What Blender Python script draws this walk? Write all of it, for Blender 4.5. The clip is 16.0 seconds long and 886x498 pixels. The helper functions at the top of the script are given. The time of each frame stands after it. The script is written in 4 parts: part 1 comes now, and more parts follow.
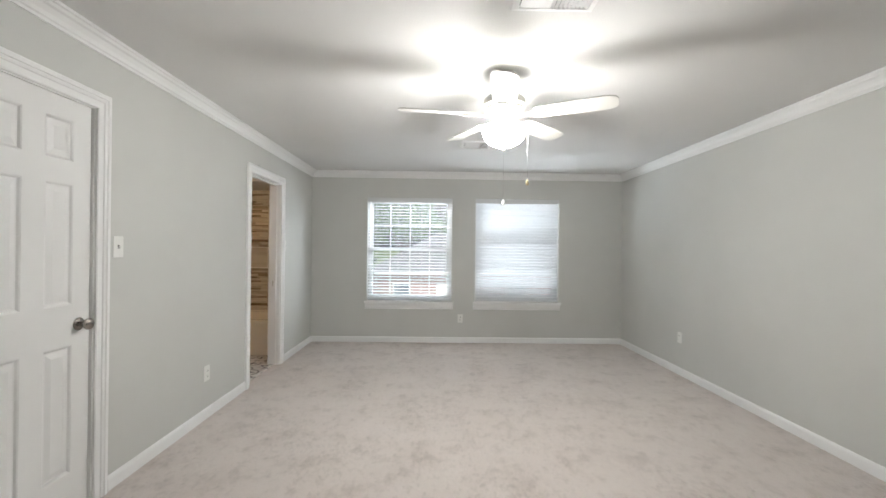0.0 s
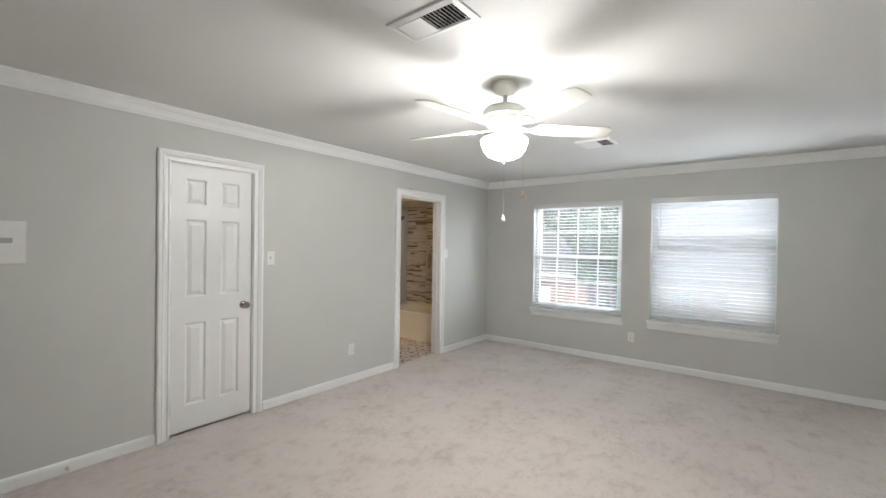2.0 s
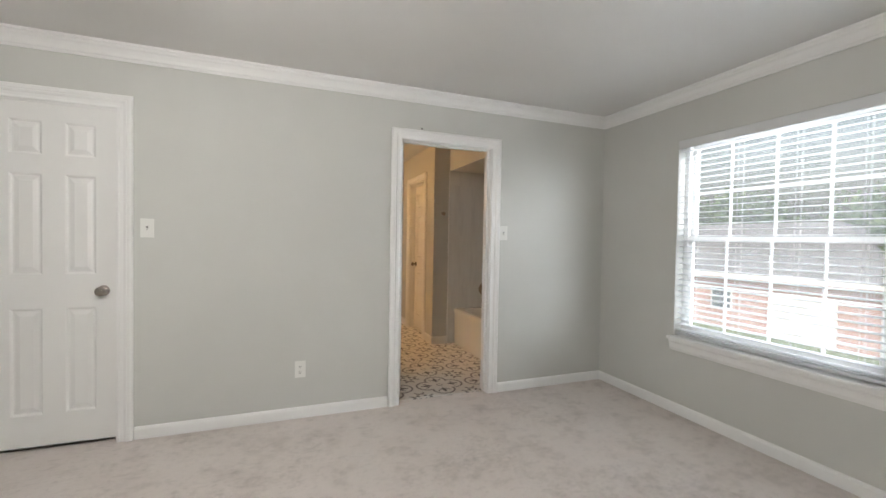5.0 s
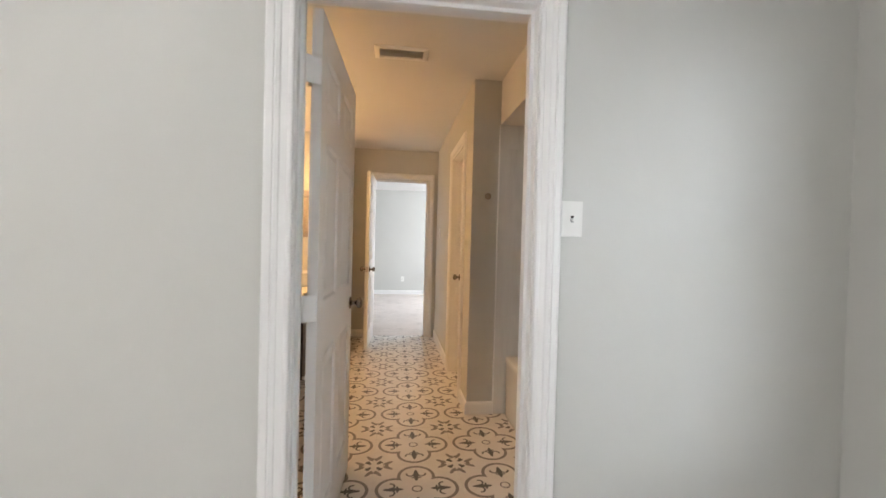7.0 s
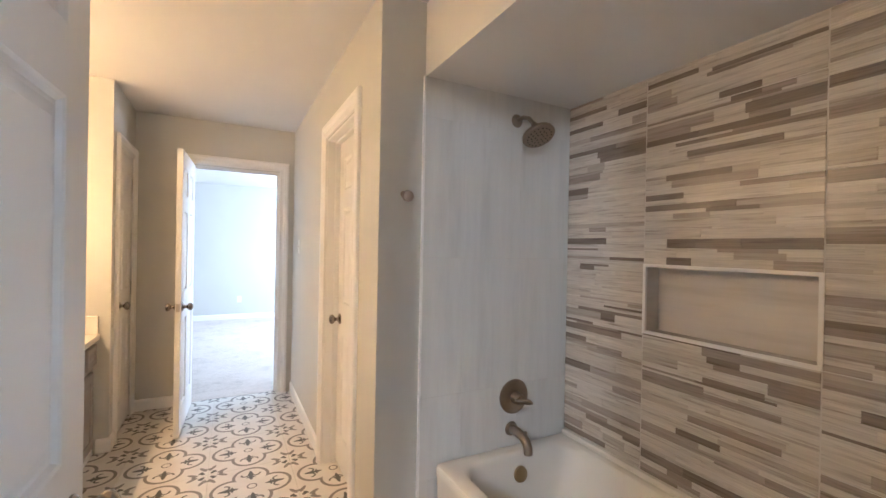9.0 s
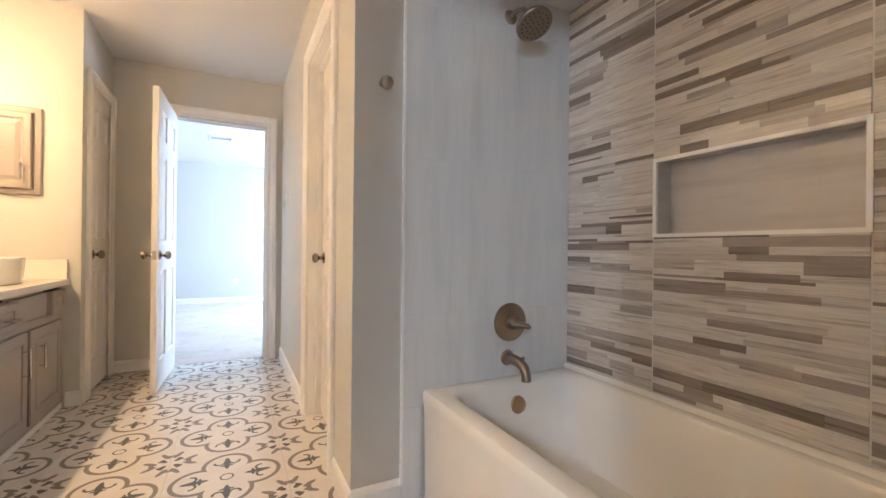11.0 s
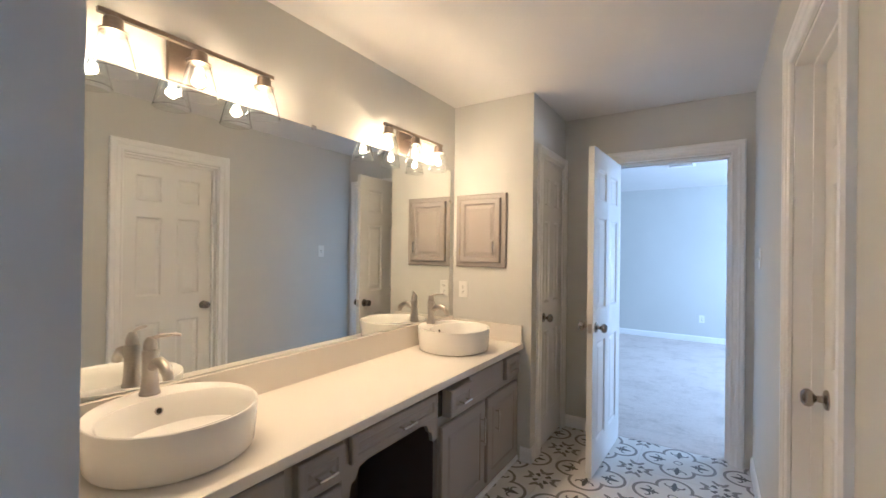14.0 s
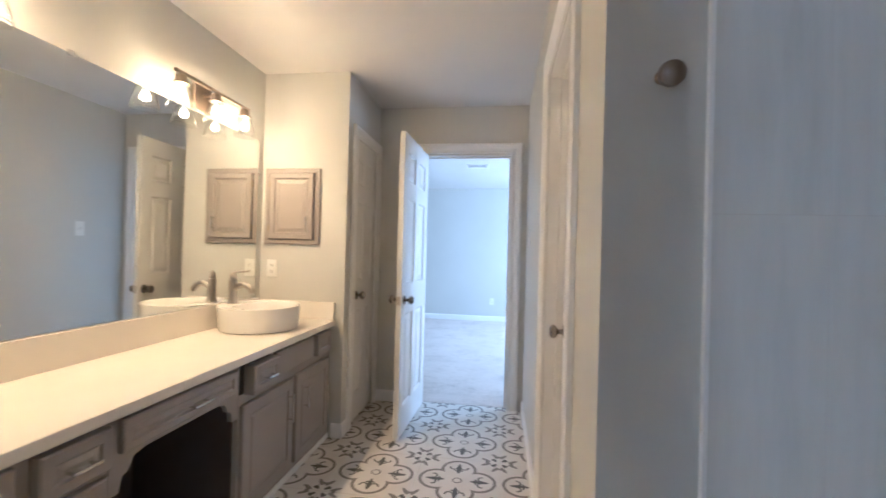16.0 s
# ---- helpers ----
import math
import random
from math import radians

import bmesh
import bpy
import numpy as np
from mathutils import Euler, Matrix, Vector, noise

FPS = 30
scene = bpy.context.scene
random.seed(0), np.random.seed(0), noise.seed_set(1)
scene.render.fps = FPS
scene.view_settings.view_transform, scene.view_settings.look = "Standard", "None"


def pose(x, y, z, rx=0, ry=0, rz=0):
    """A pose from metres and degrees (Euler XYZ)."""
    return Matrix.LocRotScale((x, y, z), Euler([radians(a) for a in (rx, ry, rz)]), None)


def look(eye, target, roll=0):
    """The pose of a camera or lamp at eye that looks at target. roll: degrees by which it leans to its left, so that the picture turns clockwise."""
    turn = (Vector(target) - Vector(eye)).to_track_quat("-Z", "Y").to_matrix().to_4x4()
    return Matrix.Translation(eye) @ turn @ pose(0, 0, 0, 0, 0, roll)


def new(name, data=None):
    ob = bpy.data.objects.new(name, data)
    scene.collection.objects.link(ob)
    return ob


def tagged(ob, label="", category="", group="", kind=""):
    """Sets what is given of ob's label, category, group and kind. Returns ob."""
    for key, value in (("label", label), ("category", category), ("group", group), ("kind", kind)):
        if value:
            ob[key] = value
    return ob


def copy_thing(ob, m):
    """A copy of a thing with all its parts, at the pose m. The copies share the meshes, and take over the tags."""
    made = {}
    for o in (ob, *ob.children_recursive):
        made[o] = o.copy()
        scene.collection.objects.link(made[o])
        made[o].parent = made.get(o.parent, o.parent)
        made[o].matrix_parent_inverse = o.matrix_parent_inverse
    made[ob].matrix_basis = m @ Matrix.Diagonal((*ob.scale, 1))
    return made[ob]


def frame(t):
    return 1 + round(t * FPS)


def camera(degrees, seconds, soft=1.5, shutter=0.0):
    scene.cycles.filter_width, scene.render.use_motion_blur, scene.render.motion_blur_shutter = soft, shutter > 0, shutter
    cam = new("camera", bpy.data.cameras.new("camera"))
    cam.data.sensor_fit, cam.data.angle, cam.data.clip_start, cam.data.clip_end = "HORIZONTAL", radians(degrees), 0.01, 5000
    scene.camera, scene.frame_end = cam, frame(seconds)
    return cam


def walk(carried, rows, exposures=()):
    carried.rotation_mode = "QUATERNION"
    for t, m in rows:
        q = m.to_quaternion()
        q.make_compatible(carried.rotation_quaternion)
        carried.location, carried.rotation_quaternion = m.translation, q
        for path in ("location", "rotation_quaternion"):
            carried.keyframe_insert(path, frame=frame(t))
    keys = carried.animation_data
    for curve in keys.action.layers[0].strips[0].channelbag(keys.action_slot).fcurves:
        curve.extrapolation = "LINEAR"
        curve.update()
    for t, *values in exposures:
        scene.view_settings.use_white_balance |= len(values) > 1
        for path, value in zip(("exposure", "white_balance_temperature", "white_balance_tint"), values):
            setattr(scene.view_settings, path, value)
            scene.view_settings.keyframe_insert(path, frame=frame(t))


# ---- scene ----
cam = camera(93.9, 16.0, shutter=0.3)

PATH = [
    (0, (0.011, -0.004, 1.325), (0.042, 1.996, 1.325), 0.7),
    (0.5, (0.378, 0.159, 1.33), (0.079, 2.137, 1.336), 0.75),
    (1, (0.851, 0.195, 1.377), (0.205, 2.088, 1.387), 0.8),
    (1.5, (1.23, 0.286, 1.45), (0.262, 2.037, 1.44), 0.9),
    (2, (1.66, 0.391, 1.449), (0.428, 1.967, 1.43), 0.8),
    (2.5, (1.988, 0.588, 1.397), (0.584, 2.013, 1.371), 0.8),
    (3, (2.101, 1.062, 1.38), (0.589, 2.371, 1.346), 0.9),
    (3.5, (2.082, 1.602, 1.361), (0.501, 2.826, 1.308), 1.2),
    (4, (1.87, 2.124, 1.297), (0.21, 3.239, 1.245), 1.2),
    (4.5, (1.615, 2.642, 1.283), (-0.148, 3.584, 1.22), 1.3),
    (5, (1.308, 3.096, 1.276), (-0.557, 3.816, 1.23), 1.0),
    (7.5, (-0.88, 4.299, 1.249), (-2.868, 4.516, 1.213), 1.6),
    (8, (-1.255, 4.263, 1.267), (-3.215, 4.662, 1.238), 1.6),
    (8.5, (-1.567, 4.278, 1.296), (-3.458, 4.929, 1.277), 1.2),
    (9, (-1.775, 4.241, 1.377), (-3.548, 5.165, 1.369), 1.1),
    (11.5, (-1.984, 4.417, 0.927), (-3.777, 5.304, 0.94), 0.1),
    (12, (-2.154, 4.395, 1.137), (-4.126, 4.731, 1.147), 0.2),
    (12.5, (-2.403, 4.405, 1.289), (-4.392, 4.196, 1.296), 0.4),
    (13, (-2.563, 4.49, 1.367), (-4.455, 3.841, 1.373), 0.5),
    (13.5, (-2.625, 4.565, 1.381), (-4.395, 3.633, 1.383), 0.6),
    (14, (-2.574, 4.552, 1.383), (-4.254, 3.467, 1.39), 0.7),
    (14.5, (-2.553, 4.568, 1.336), (-4.205, 3.441, 1.349), 1.0),
    (15, (-2.551, 4.607, 1.261), (-4.253, 3.556, 1.277), 1.1),
    (15.5, (-2.542, 4.613, 1.236), (-4.396, 3.862, 1.26), 1.4),
    (16, (-2.542, 4.592, 1.244), (-4.523, 4.315, 1.259), 1.5),
]
walk(cam, [(t, look(eye, target, roll)) for t, eye, target, roll in PATH],
     exposures=[(0, 1.9, 6250, 10), (3.5, 1.8, 6250, 10), (5, 1.85, 6400, 11), (7.5, 2.28, 6300, 13), (8.5, 2.58, 5900, 12), (9.2, 2.88, 4950, 9), (11.5, 2.9, 5000, 9), (12.2, 2.6, 4650, 8), (13, 2.3, 4350, 7), (14.5, 2.2, 4300, 7), (15.5, 2.3, 4350, 7), (16, 2.42, 4350, 7)])


# ---- world, sun, large lights ----
world = bpy.data.worlds.new("sky")
scene.world = world
world.use_nodes = True
wn = world.node_tree.nodes
sky = wn.new("ShaderNodeTexSky")
sky.sky_type = "NISHITA"
sky.sun_disc = False
sky.sun_elevation = radians(48)
sky.sun_rotation = radians(200)
sky.air_density = 1.6
sky.dust_density = 9.0
sky.ozone_density = 0.0
wn["Background"].inputs[1].default_value = 0.042
world.node_tree.links.new(sky.outputs[0], wn["Background"].inputs[0])


def lamp(name, kind, m, power, colour, **settings):
    data = bpy.data.lights.new(name, kind)
    data.energy, data.color = power, colour
    for key, value in settings.items():
        if key == "size":
            data.size = value
        elif key == "size_y":
            data.shape, data.size_y = "RECTANGLE", value
        elif key == "radius":
            data.shadow_soft_size = value
        elif key == "cone":
            data.spot_size, data.spot_blend = radians(value), 1.0
        elif key == "angle":
            data.angle = radians(value)
    ob = new(name, data)
    ob.matrix_world = m
    return ob


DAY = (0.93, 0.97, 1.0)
WARM = (1.0, 0.54, 0.20)
lamp("sun", "SUN", look((0, 0, 20), (4.0, 11.0, 5)), 0.5, (1.0, 0.95, 0.88), angle=12)
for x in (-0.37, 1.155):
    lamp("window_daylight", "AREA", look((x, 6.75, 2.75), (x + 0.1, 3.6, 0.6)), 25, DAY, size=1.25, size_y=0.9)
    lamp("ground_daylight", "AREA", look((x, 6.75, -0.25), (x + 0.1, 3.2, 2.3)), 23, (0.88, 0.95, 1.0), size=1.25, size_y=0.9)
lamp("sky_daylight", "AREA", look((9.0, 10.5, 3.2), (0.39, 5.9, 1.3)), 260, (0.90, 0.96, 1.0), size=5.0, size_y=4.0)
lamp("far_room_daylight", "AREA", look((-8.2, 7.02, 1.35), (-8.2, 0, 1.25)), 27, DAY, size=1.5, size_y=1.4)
FAN = (0.42, 2.555)
lamp("fan_bulb", "POINT", pose(FAN[0], FAN[1], 1.975), 3.1, (1.0, 0.95, 0.88), radius=0.055)

# ---- materials ----


class Shader:
    """A short hand for node materials."""

    def __init__(self, name, rough=0.5, metal=0.0, space="Object"):
        self.mat = bpy.data.materials.new(name)
        self.mat.use_nodes = True
        self.tree = self.mat.node_tree
        self.bsdf = self.tree.nodes["Principled BSDF"]
        self.bsdf.inputs["Roughness"].default_value = rough
        self.bsdf.inputs["Metallic"].default_value = metal
        self.coord = self.tree.nodes.new("ShaderNodeTexCoord").outputs[space]

    def put(self, socket, value):
        if isinstance(value, bpy.types.NodeSocket):
            self.tree.links.new(value, socket)
        else:
            socket.default_value = value

    def math(self, op, a, b=0.0, c=0.0, clamp=False):
        n = self.tree.nodes.new("ShaderNodeMath")
        n.operation, n.use_clamp = op, clamp
        for k, v in enumerate((a, b, c)):
            self.put(n.inputs[k], v)
        return n.outputs[0]

    def noise(self, scale, detail=3.0, stretch=(1, 1, 1), rough=0.55, shift=None):
        m = self.tree.nodes.new("ShaderNodeMapping")
        m.inputs["Scale"].default_value = stretch
        self.put(m.inputs["Vector"], self.coord)
        if shift is not None:
            self.put(m.inputs["Location"], shift)
        n = self.tree.nodes.new("ShaderNodeTexNoise")
        n.inputs["Scale"].default_value, n.inputs["Detail"].default_value, n.inputs["Roughness"].default_value = scale, detail, rough
        self.put(n.inputs["Vector"], m.outputs[0])
        return n.outputs["Fac"]

    def ramp(self, fac, *stops):
        n = self.tree.nodes.new("ShaderNodeValToRGB")
        e = n.color_ramp.elements
        while len(e) < len(stops):
            e.new(0.5)
        for el, (at, col) in zip(e, stops):
            el.position, el.color = at, (*col, 1)
        self.put(n.inputs[0], fac)
        return n.outputs[0]

    def mix(self, fac, a, b, blend="MIX"):
        n = self.tree.nodes.new("ShaderNodeMix")
        n.data_type, n.blend_type = "RGBA", blend
        self.put(n.inputs[0], fac)
        for k, v in ((6, a), (7, b)):
            self.put(n.inputs[k], (*v, 1) if isinstance(v, tuple) else v)
        return n.outputs[2]

    def colour(self, c):
        self.put(self.bsdf.inputs["Base Color"], (*c, 1) if isinstance(c, tuple) else c)
        return self

    def bump(self, height, depth, strength=1.0):
        n = self.tree.nodes.new("ShaderNodeBump")
        n.inputs["Strength"].default_value, n.inputs["Distance"].default_value = strength, depth
        self.put(n.inputs["Height"], height)
        self.put(self.bsdf.inputs["Normal"], n.outputs[0])
        return self


def shade(c, k):
    return tuple(v * k for v in c)


def paint(name, c, rough, vary=0.05, grain=220, depth=0.0006):
    s = Shader(name, rough)
    big = s.noise(1.1, 3)
    fine = s.noise(grain, 2)
    s.colour(s.ramp(big, (0.3, shade(c, 1 - vary)), (0.7, shade(c, 1 + vary))))
    s.put(s.bsdf.inputs["Roughness"], s.math("MULTIPLY_ADD", s.noise(6, 2), 0.16, rough - 0.08))
    return s.bump(fine, depth, 0.6).mat


WALL = paint("grey_wall_paint", (0.595, 0.598, 0.57), 0.62, 0.03, 160, 0.0009)
CEILING = paint("white_ceiling_paint", (0.74, 0.735, 0.72), 0.8, 0.025, 90, 0.0014)
TRIM = paint("white_trim_paint", (0.85, 0.85, 0.84), 0.33, 0.02, 60, 0.0)
DOOR = paint("white_door_paint", (0.80, 0.80, 0.785), 0.36, 0.02, 80, 0.0001)
PLASTIC = paint("white_plastic", (0.80, 0.80, 0.77), 0.3, 0.01, 30, 0.0001)
FANWHITE = paint("fan_white_enamel", (0.74, 0.73, 0.68), 0.35, 0.02, 30, 0.0001)
CABINET = paint("taupe_cabinet_paint", (0.32, 0.292, 0.272), 0.42, 0.06, 70, 0.0005)
CABINET_SHADED = paint("shaded_cabinet_inside", (0.06, 0.05, 0.05), 0.7, 0.1, 50, 0.0004)
QUARTZ = paint("white_countertop", (0.80, 0.765, 0.70), 0.22, 0.015, 50, 0.0001)
PORCELAIN = paint("white_porcelain", (0.83, 0.82, 0.79), 0.08, 0.008, 8, 0.0)
ACRYLIC = paint("tub_enamel", (0.80, 0.785, 0.73), 0.12, 0.01, 6, 0.0)
DARKHOLE = paint("dark_gap", (0.012, 0.011, 0.01), 0.8, 0.1)
SLAT = paint("blind_slat_vinyl", (0.69, 0.70, 0.71), 0.4, 0.01, 30, 0.0)


def metal(name, c, rough):
    s = Shader(name, rough, 1.0)
    n = s.noise(160, 3)
    s.colour(s.ramp(n, (0.3, shade(c, 0.96)), (0.7, shade(c, 1.04))))
    s.put(s.bsdf.inputs["Roughness"], s.math("MULTIPLY_ADD", n, 0.05, rough - 0.025))
    return s.mat


NICKEL = metal("brushed_nickel", (0.56, 0.52, 0.47), 0.30)
KNOB_METAL = metal("satin_nickel_knob", (0.34, 0.31, 0.28), 0.24)
BRONZE = metal("aged_nickel", (0.34, 0.285, 0.235), 0.34)
BRASS = metal("antique_brass", (0.40, 0.33, 0.21), 0.35)
CHROME = metal("polished_chrome", (0.72, 0.71, 0.70), 0.14)


def make_carpet():
    s = Shader("beige_carpet", 0.95)
    patches = s.noise(3.2, 5, (1, 1, 1), 0.65)
    flecks = s.noise(15, 6, (1.0, 0.6, 1), 0.72)
    fibre = s.noise(420, 2)
    c = s.ramp(patches, (0.25, (0.63, 0.56, 0.515)), (0.5, (0.70, 0.63, 0.585)), (0.78, (0.735, 0.67, 0.628)))
    tread = s.ramp(s.math("MULTIPLY", flecks, s.math("ADD", patches, 0.45)), (0.30, (0.82, 0.81, 0.805)), (0.47, (1, 1, 1)))
    c = s.mix(1.0, c, tread, "MULTIPLY")
    clumps = s.math("MULTIPLY", s.noise(48, 5, (1.0, 0.5, 1), 0.7), s.math("ADD", s.noise(1.7, 3), 0.5))
    c = s.mix(0.45, c, s.ramp(clumps, (0.36, (0.72, 0.71, 0.70)), (0.455, (1, 1, 1))), "MULTIPLY")
    c = s.mix(0.35, c, s.ramp(fibre, (0.3, (0.68, 0.67, 0.66)), (0.65, (1, 1, 1))), "MULTIPLY")
    s.colour(c)
    s.bsdf.inputs["Sheen Weight"].default_value = 0.25
    h = s.math("ADD", s.math("MULTIPLY", fibre, 0.5), s.math("MULTIPLY", flecks, 1.4))
    return s.bump(h, 0.010, 0.75).mat


CARPET = make_carpet()


def make_floor_tile():
    """Cement-look tile: a quatrefoil in the middle, leaves and hearts at the corners."""
    s = Shader("patterned_floor_tile", 0.32)
    sep = s.tree.nodes.new("ShaderNodeSeparateXYZ")
    s.put(sep.inputs[0], s.coord)
    u = s.math("ABSOLUTE", s.math("DIVIDE", sep.outputs[0], 0.2285))
    v = s.math("ABSOLUTE", s.math("DIVIDE", sep.outputs[1], 0.2285))

    def big_small(p, q):
        return s.math("MAXIMUM", p, q), s.math("MINIMUM", p, q)

    def length(p, q):
        return s.math("SQRT", s.math("ADD", s.math("MULTIPLY", p, p), s.math("MULTIPLY", q, q)))

    def inside(d, edge):
        """1 where d is under edge, with a slightly soft border."""
        return s.math("MULTIPLY", s.math("SUBTRACT", edge, d), 90.0, clamp=True)

    def blob(p, q, cp, cq, rp, rq, turn=0.0):
        c, w = math.cos(turn), math.sin(turn)
        x, y = s.math("SUBTRACT", p, cp), s.math("SUBTRACT", q, cq)
        xr = s.math("DIVIDE", s.math("ADD", s.math("MULTIPLY", x, c), s.math("MULTIPLY", y, w)), rp)
        yr = s.math("DIVIDE", s.math("SUBTRACT", s.math("MULTIPLY", y, c), s.math("MULTIPLY", x, w)), rq)
        return s.math("MULTIPLY", s.math("SUBTRACT", 1.0, length(xr, yr)), 8.0, clamp=True)

    a, b = big_small(u, v)
    lobe = s.math("ABSOLUTE", s.math("SUBTRACT", length(s.math("SUBTRACT", a, 0.49), b), 0.405))
    outline = s.math("MULTIPLY", inside(lobe, 0.044), s.math("GREATER_THAN", a, 0.3))
    ring = inside(s.math("ABSOLUTE", s.math("SUBTRACT", length(u, v), 0.105)), 0.02)
    petal = s.math("MAXIMUM", blob(a, b, 0.53, 0, 0.24, 0.058), blob(a, b, 0.44, 0.0, 0.034, 0.13))
    hook = s.math("MULTIPLY", inside(s.math("ABSOLUTE", s.math("SUBTRACT", length(s.math("SUBTRACT", a, 0.59), s.math("SUBTRACT", b, 0.13)), 0.09)), 0.028),
                  s.math("LESS_THAN", a, 0.61))
    fleur = s.math("MAXIMUM", petal, hook)
    p, q = s.math("SUBTRACT", 1.0, u), s.math("SUBTRACT", 1.0, v)
    heart = s.math("MAXIMUM", blob(p, q, 0.125, 0.125, 0.085, 0.05, radians(45)), blob(p, q, 0.16, 0.16, 0.038, 0.078, radians(45)))
    P, Q = big_small(p, q)
    leaf = s.math("MAXIMUM", blob(P, Q, 0.34, 0.11, 0.15, 0.05, radians(32)), blob(P, Q, 0.31, 0.04, 0.05, 0.085))
    worn = s.noise(60, 3)
    grey = s.mix(worn, (0.15, 0.138, 0.13), (0.24, 0.222, 0.21))
    dark = s.mix(worn, (0.04, 0.04, 0.042), (0.10, 0.097, 0.095))
    cream = s.ramp(s.noise(9, 3), (0.3, (0.66, 0.635, 0.60)), (0.7, (0.74, 0.72, 0.69)))
    c = s.mix(s.math("MAXIMUM", outline, leaf), cream, grey)
    c = s.mix(s.math("MAXIMUM", s.math("MAXIMUM", fleur, ring), heart), c, dark)
    s.colour(c)
    return s.bump(s.noise(50, 2), 0.0005, 0.5).mat


FLOOR_TILE = make_floor_tile()
GROUT = paint("pale_grout", (0.62, 0.60, 0.57), 0.85, 0.06, 120, 0.0006)


def make_strip_tile():
    """Strips of grey and brown veined stone; each strip takes its own tone."""
    s = Shader("striped_stone_tile", 0.22)
    rnd = s.tree.nodes.new("ShaderNodeNewGeometry").outputs["Random Per Island"]
    info = s.tree.nodes.new("ShaderNodeObjectInfo").outputs["Random"]
    tone = s.math("FRACT", s.math("ADD", rnd, info))
    c = s.ramp(tone, (0.0, (0.57, 0.545, 0.505)), (0.30, (0.65, 0.63, 0.59)), (0.60, (0.56, 0.53, 0.49)), (0.73, (0.40, 0.365, 0.33)),
               (0.83, (0.30, 0.265, 0.235)), (0.94, (0.19, 0.16, 0.14)), (1.0, (0.55, 0.51, 0.47)))
    shift = s.tree.nodes.new("ShaderNodeCombineXYZ")
    s.put(shift.inputs[0], s.math("MULTIPLY", tone, 37.0))
    s.put(shift.inputs[2], s.math("MULTIPLY", tone, 11.0))
    vein = s.noise(7, 5, (0.45, 1, 9), 0.65, shift.outputs[0])
    fine = s.noise(30, 3, (0.3, 1, 8), 0.6, shift.outputs[0])
    c = s.mix(0.85, c, s.ramp(vein, (0.32, (0.50, 0.46, 0.42)), (0.47, (1, 1, 1)), (0.70, (1.18, 1.16, 1.12))), "MULTIPLY")
    c = s.mix(0.5, c, s.ramp(fine, (0.35, (0.72, 0.70, 0.68)), (0.6, (1.05, 1.05, 1.05))), "MULTIPLY")
    s.colour(c)
    return s.bump(fine, 0.0005, 0.4).mat


STRIP_TILE = make_strip_tile()


def make_marble(name, light, grey, stretch, rough=0.22):
    s = Shader(name, rough)
    info = s.tree.nodes.new("ShaderNodeObjectInfo").outputs["Random"]
    shift = s.tree.nodes.new("ShaderNodeCombineXYZ")
    s.put(shift.inputs[1], s.math("MULTIPLY", info, 23.0))
    s.put(shift.inputs[2], s.math("MULTIPLY", info, 5.0))
    vein = s.noise(4, 4, stretch, 0.6, shift.outputs[0])
    c = s.ramp(vein, (0.28, grey), (0.48, light), (0.75, shade(light, 1.06)))
    s.colour(s.mix(0.22, c, s.ramp(s.noise(22, 3, stretch), (0.3, (0.88, 0.88, 0.87)), (0.6, (1, 1, 1))), "MULTIPLY"))
    return s.mat


MARBLE = make_marble("pale_grey_marble_tile", (0.70, 0.70, 0.675), (0.63, 0.63, 0.605), (1, 3.2, 0.35))
NICHE_STONE = make_marble("cream_marble_tile", (0.66, 0.63, 0.59), (0.56, 0.53, 0.49), (0.35, 1, 4), 0.07)


def make_glass(name, rough=0.0, tint=(1, 1, 1), ior=1.45):
    s = Shader(name, rough)
    s.colour(tint)
    s.bsdf.inputs["Transmission Weight"].default_value = 1.0
    s.bsdf.inputs["IOR"].default_value = ior
    return s.mat


GLASS = make_glass("clear_glass", 0.0, (0.97, 0.98, 0.98))



def make_hazed_glass():
    """Window glass with an added thin film that scatters daylight, painting in glare haze."""
    s = Shader("hazed_window_glass", 0.0)
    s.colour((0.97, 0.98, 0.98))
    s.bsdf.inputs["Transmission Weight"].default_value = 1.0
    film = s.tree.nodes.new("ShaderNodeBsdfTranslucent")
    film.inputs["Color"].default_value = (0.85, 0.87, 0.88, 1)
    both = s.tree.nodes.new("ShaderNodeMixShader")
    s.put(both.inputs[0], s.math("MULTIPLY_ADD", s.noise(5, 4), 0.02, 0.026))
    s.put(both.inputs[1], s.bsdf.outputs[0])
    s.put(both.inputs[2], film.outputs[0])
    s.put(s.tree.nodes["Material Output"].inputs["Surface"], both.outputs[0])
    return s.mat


HAZED_GLASS = make_hazed_glass()
s = Shader("silvered_mirror", 0.0, 1.0)
MIRROR = s.colour((0.86, 0.88, 0.87)).mat


def make_glow(name, colour, strength):
    s = Shader(name, 0.4)
    s.colour((0.9, 0.88, 0.85))
    s.bsdf.inputs["Emission Color"].default_value = (*colour, 1)
    s.bsdf.inputs["Emission Strength"].default_value = strength
    return s.mat


BOWL_GLOW = make_glow("lit_frosted_glass", (1.0, 0.97, 0.92), 26.0)
BULB_GLOW = make_glow("lit_bulb", (1.0, 0.74, 0.42), 9.0)

# ---- geometry helpers ----


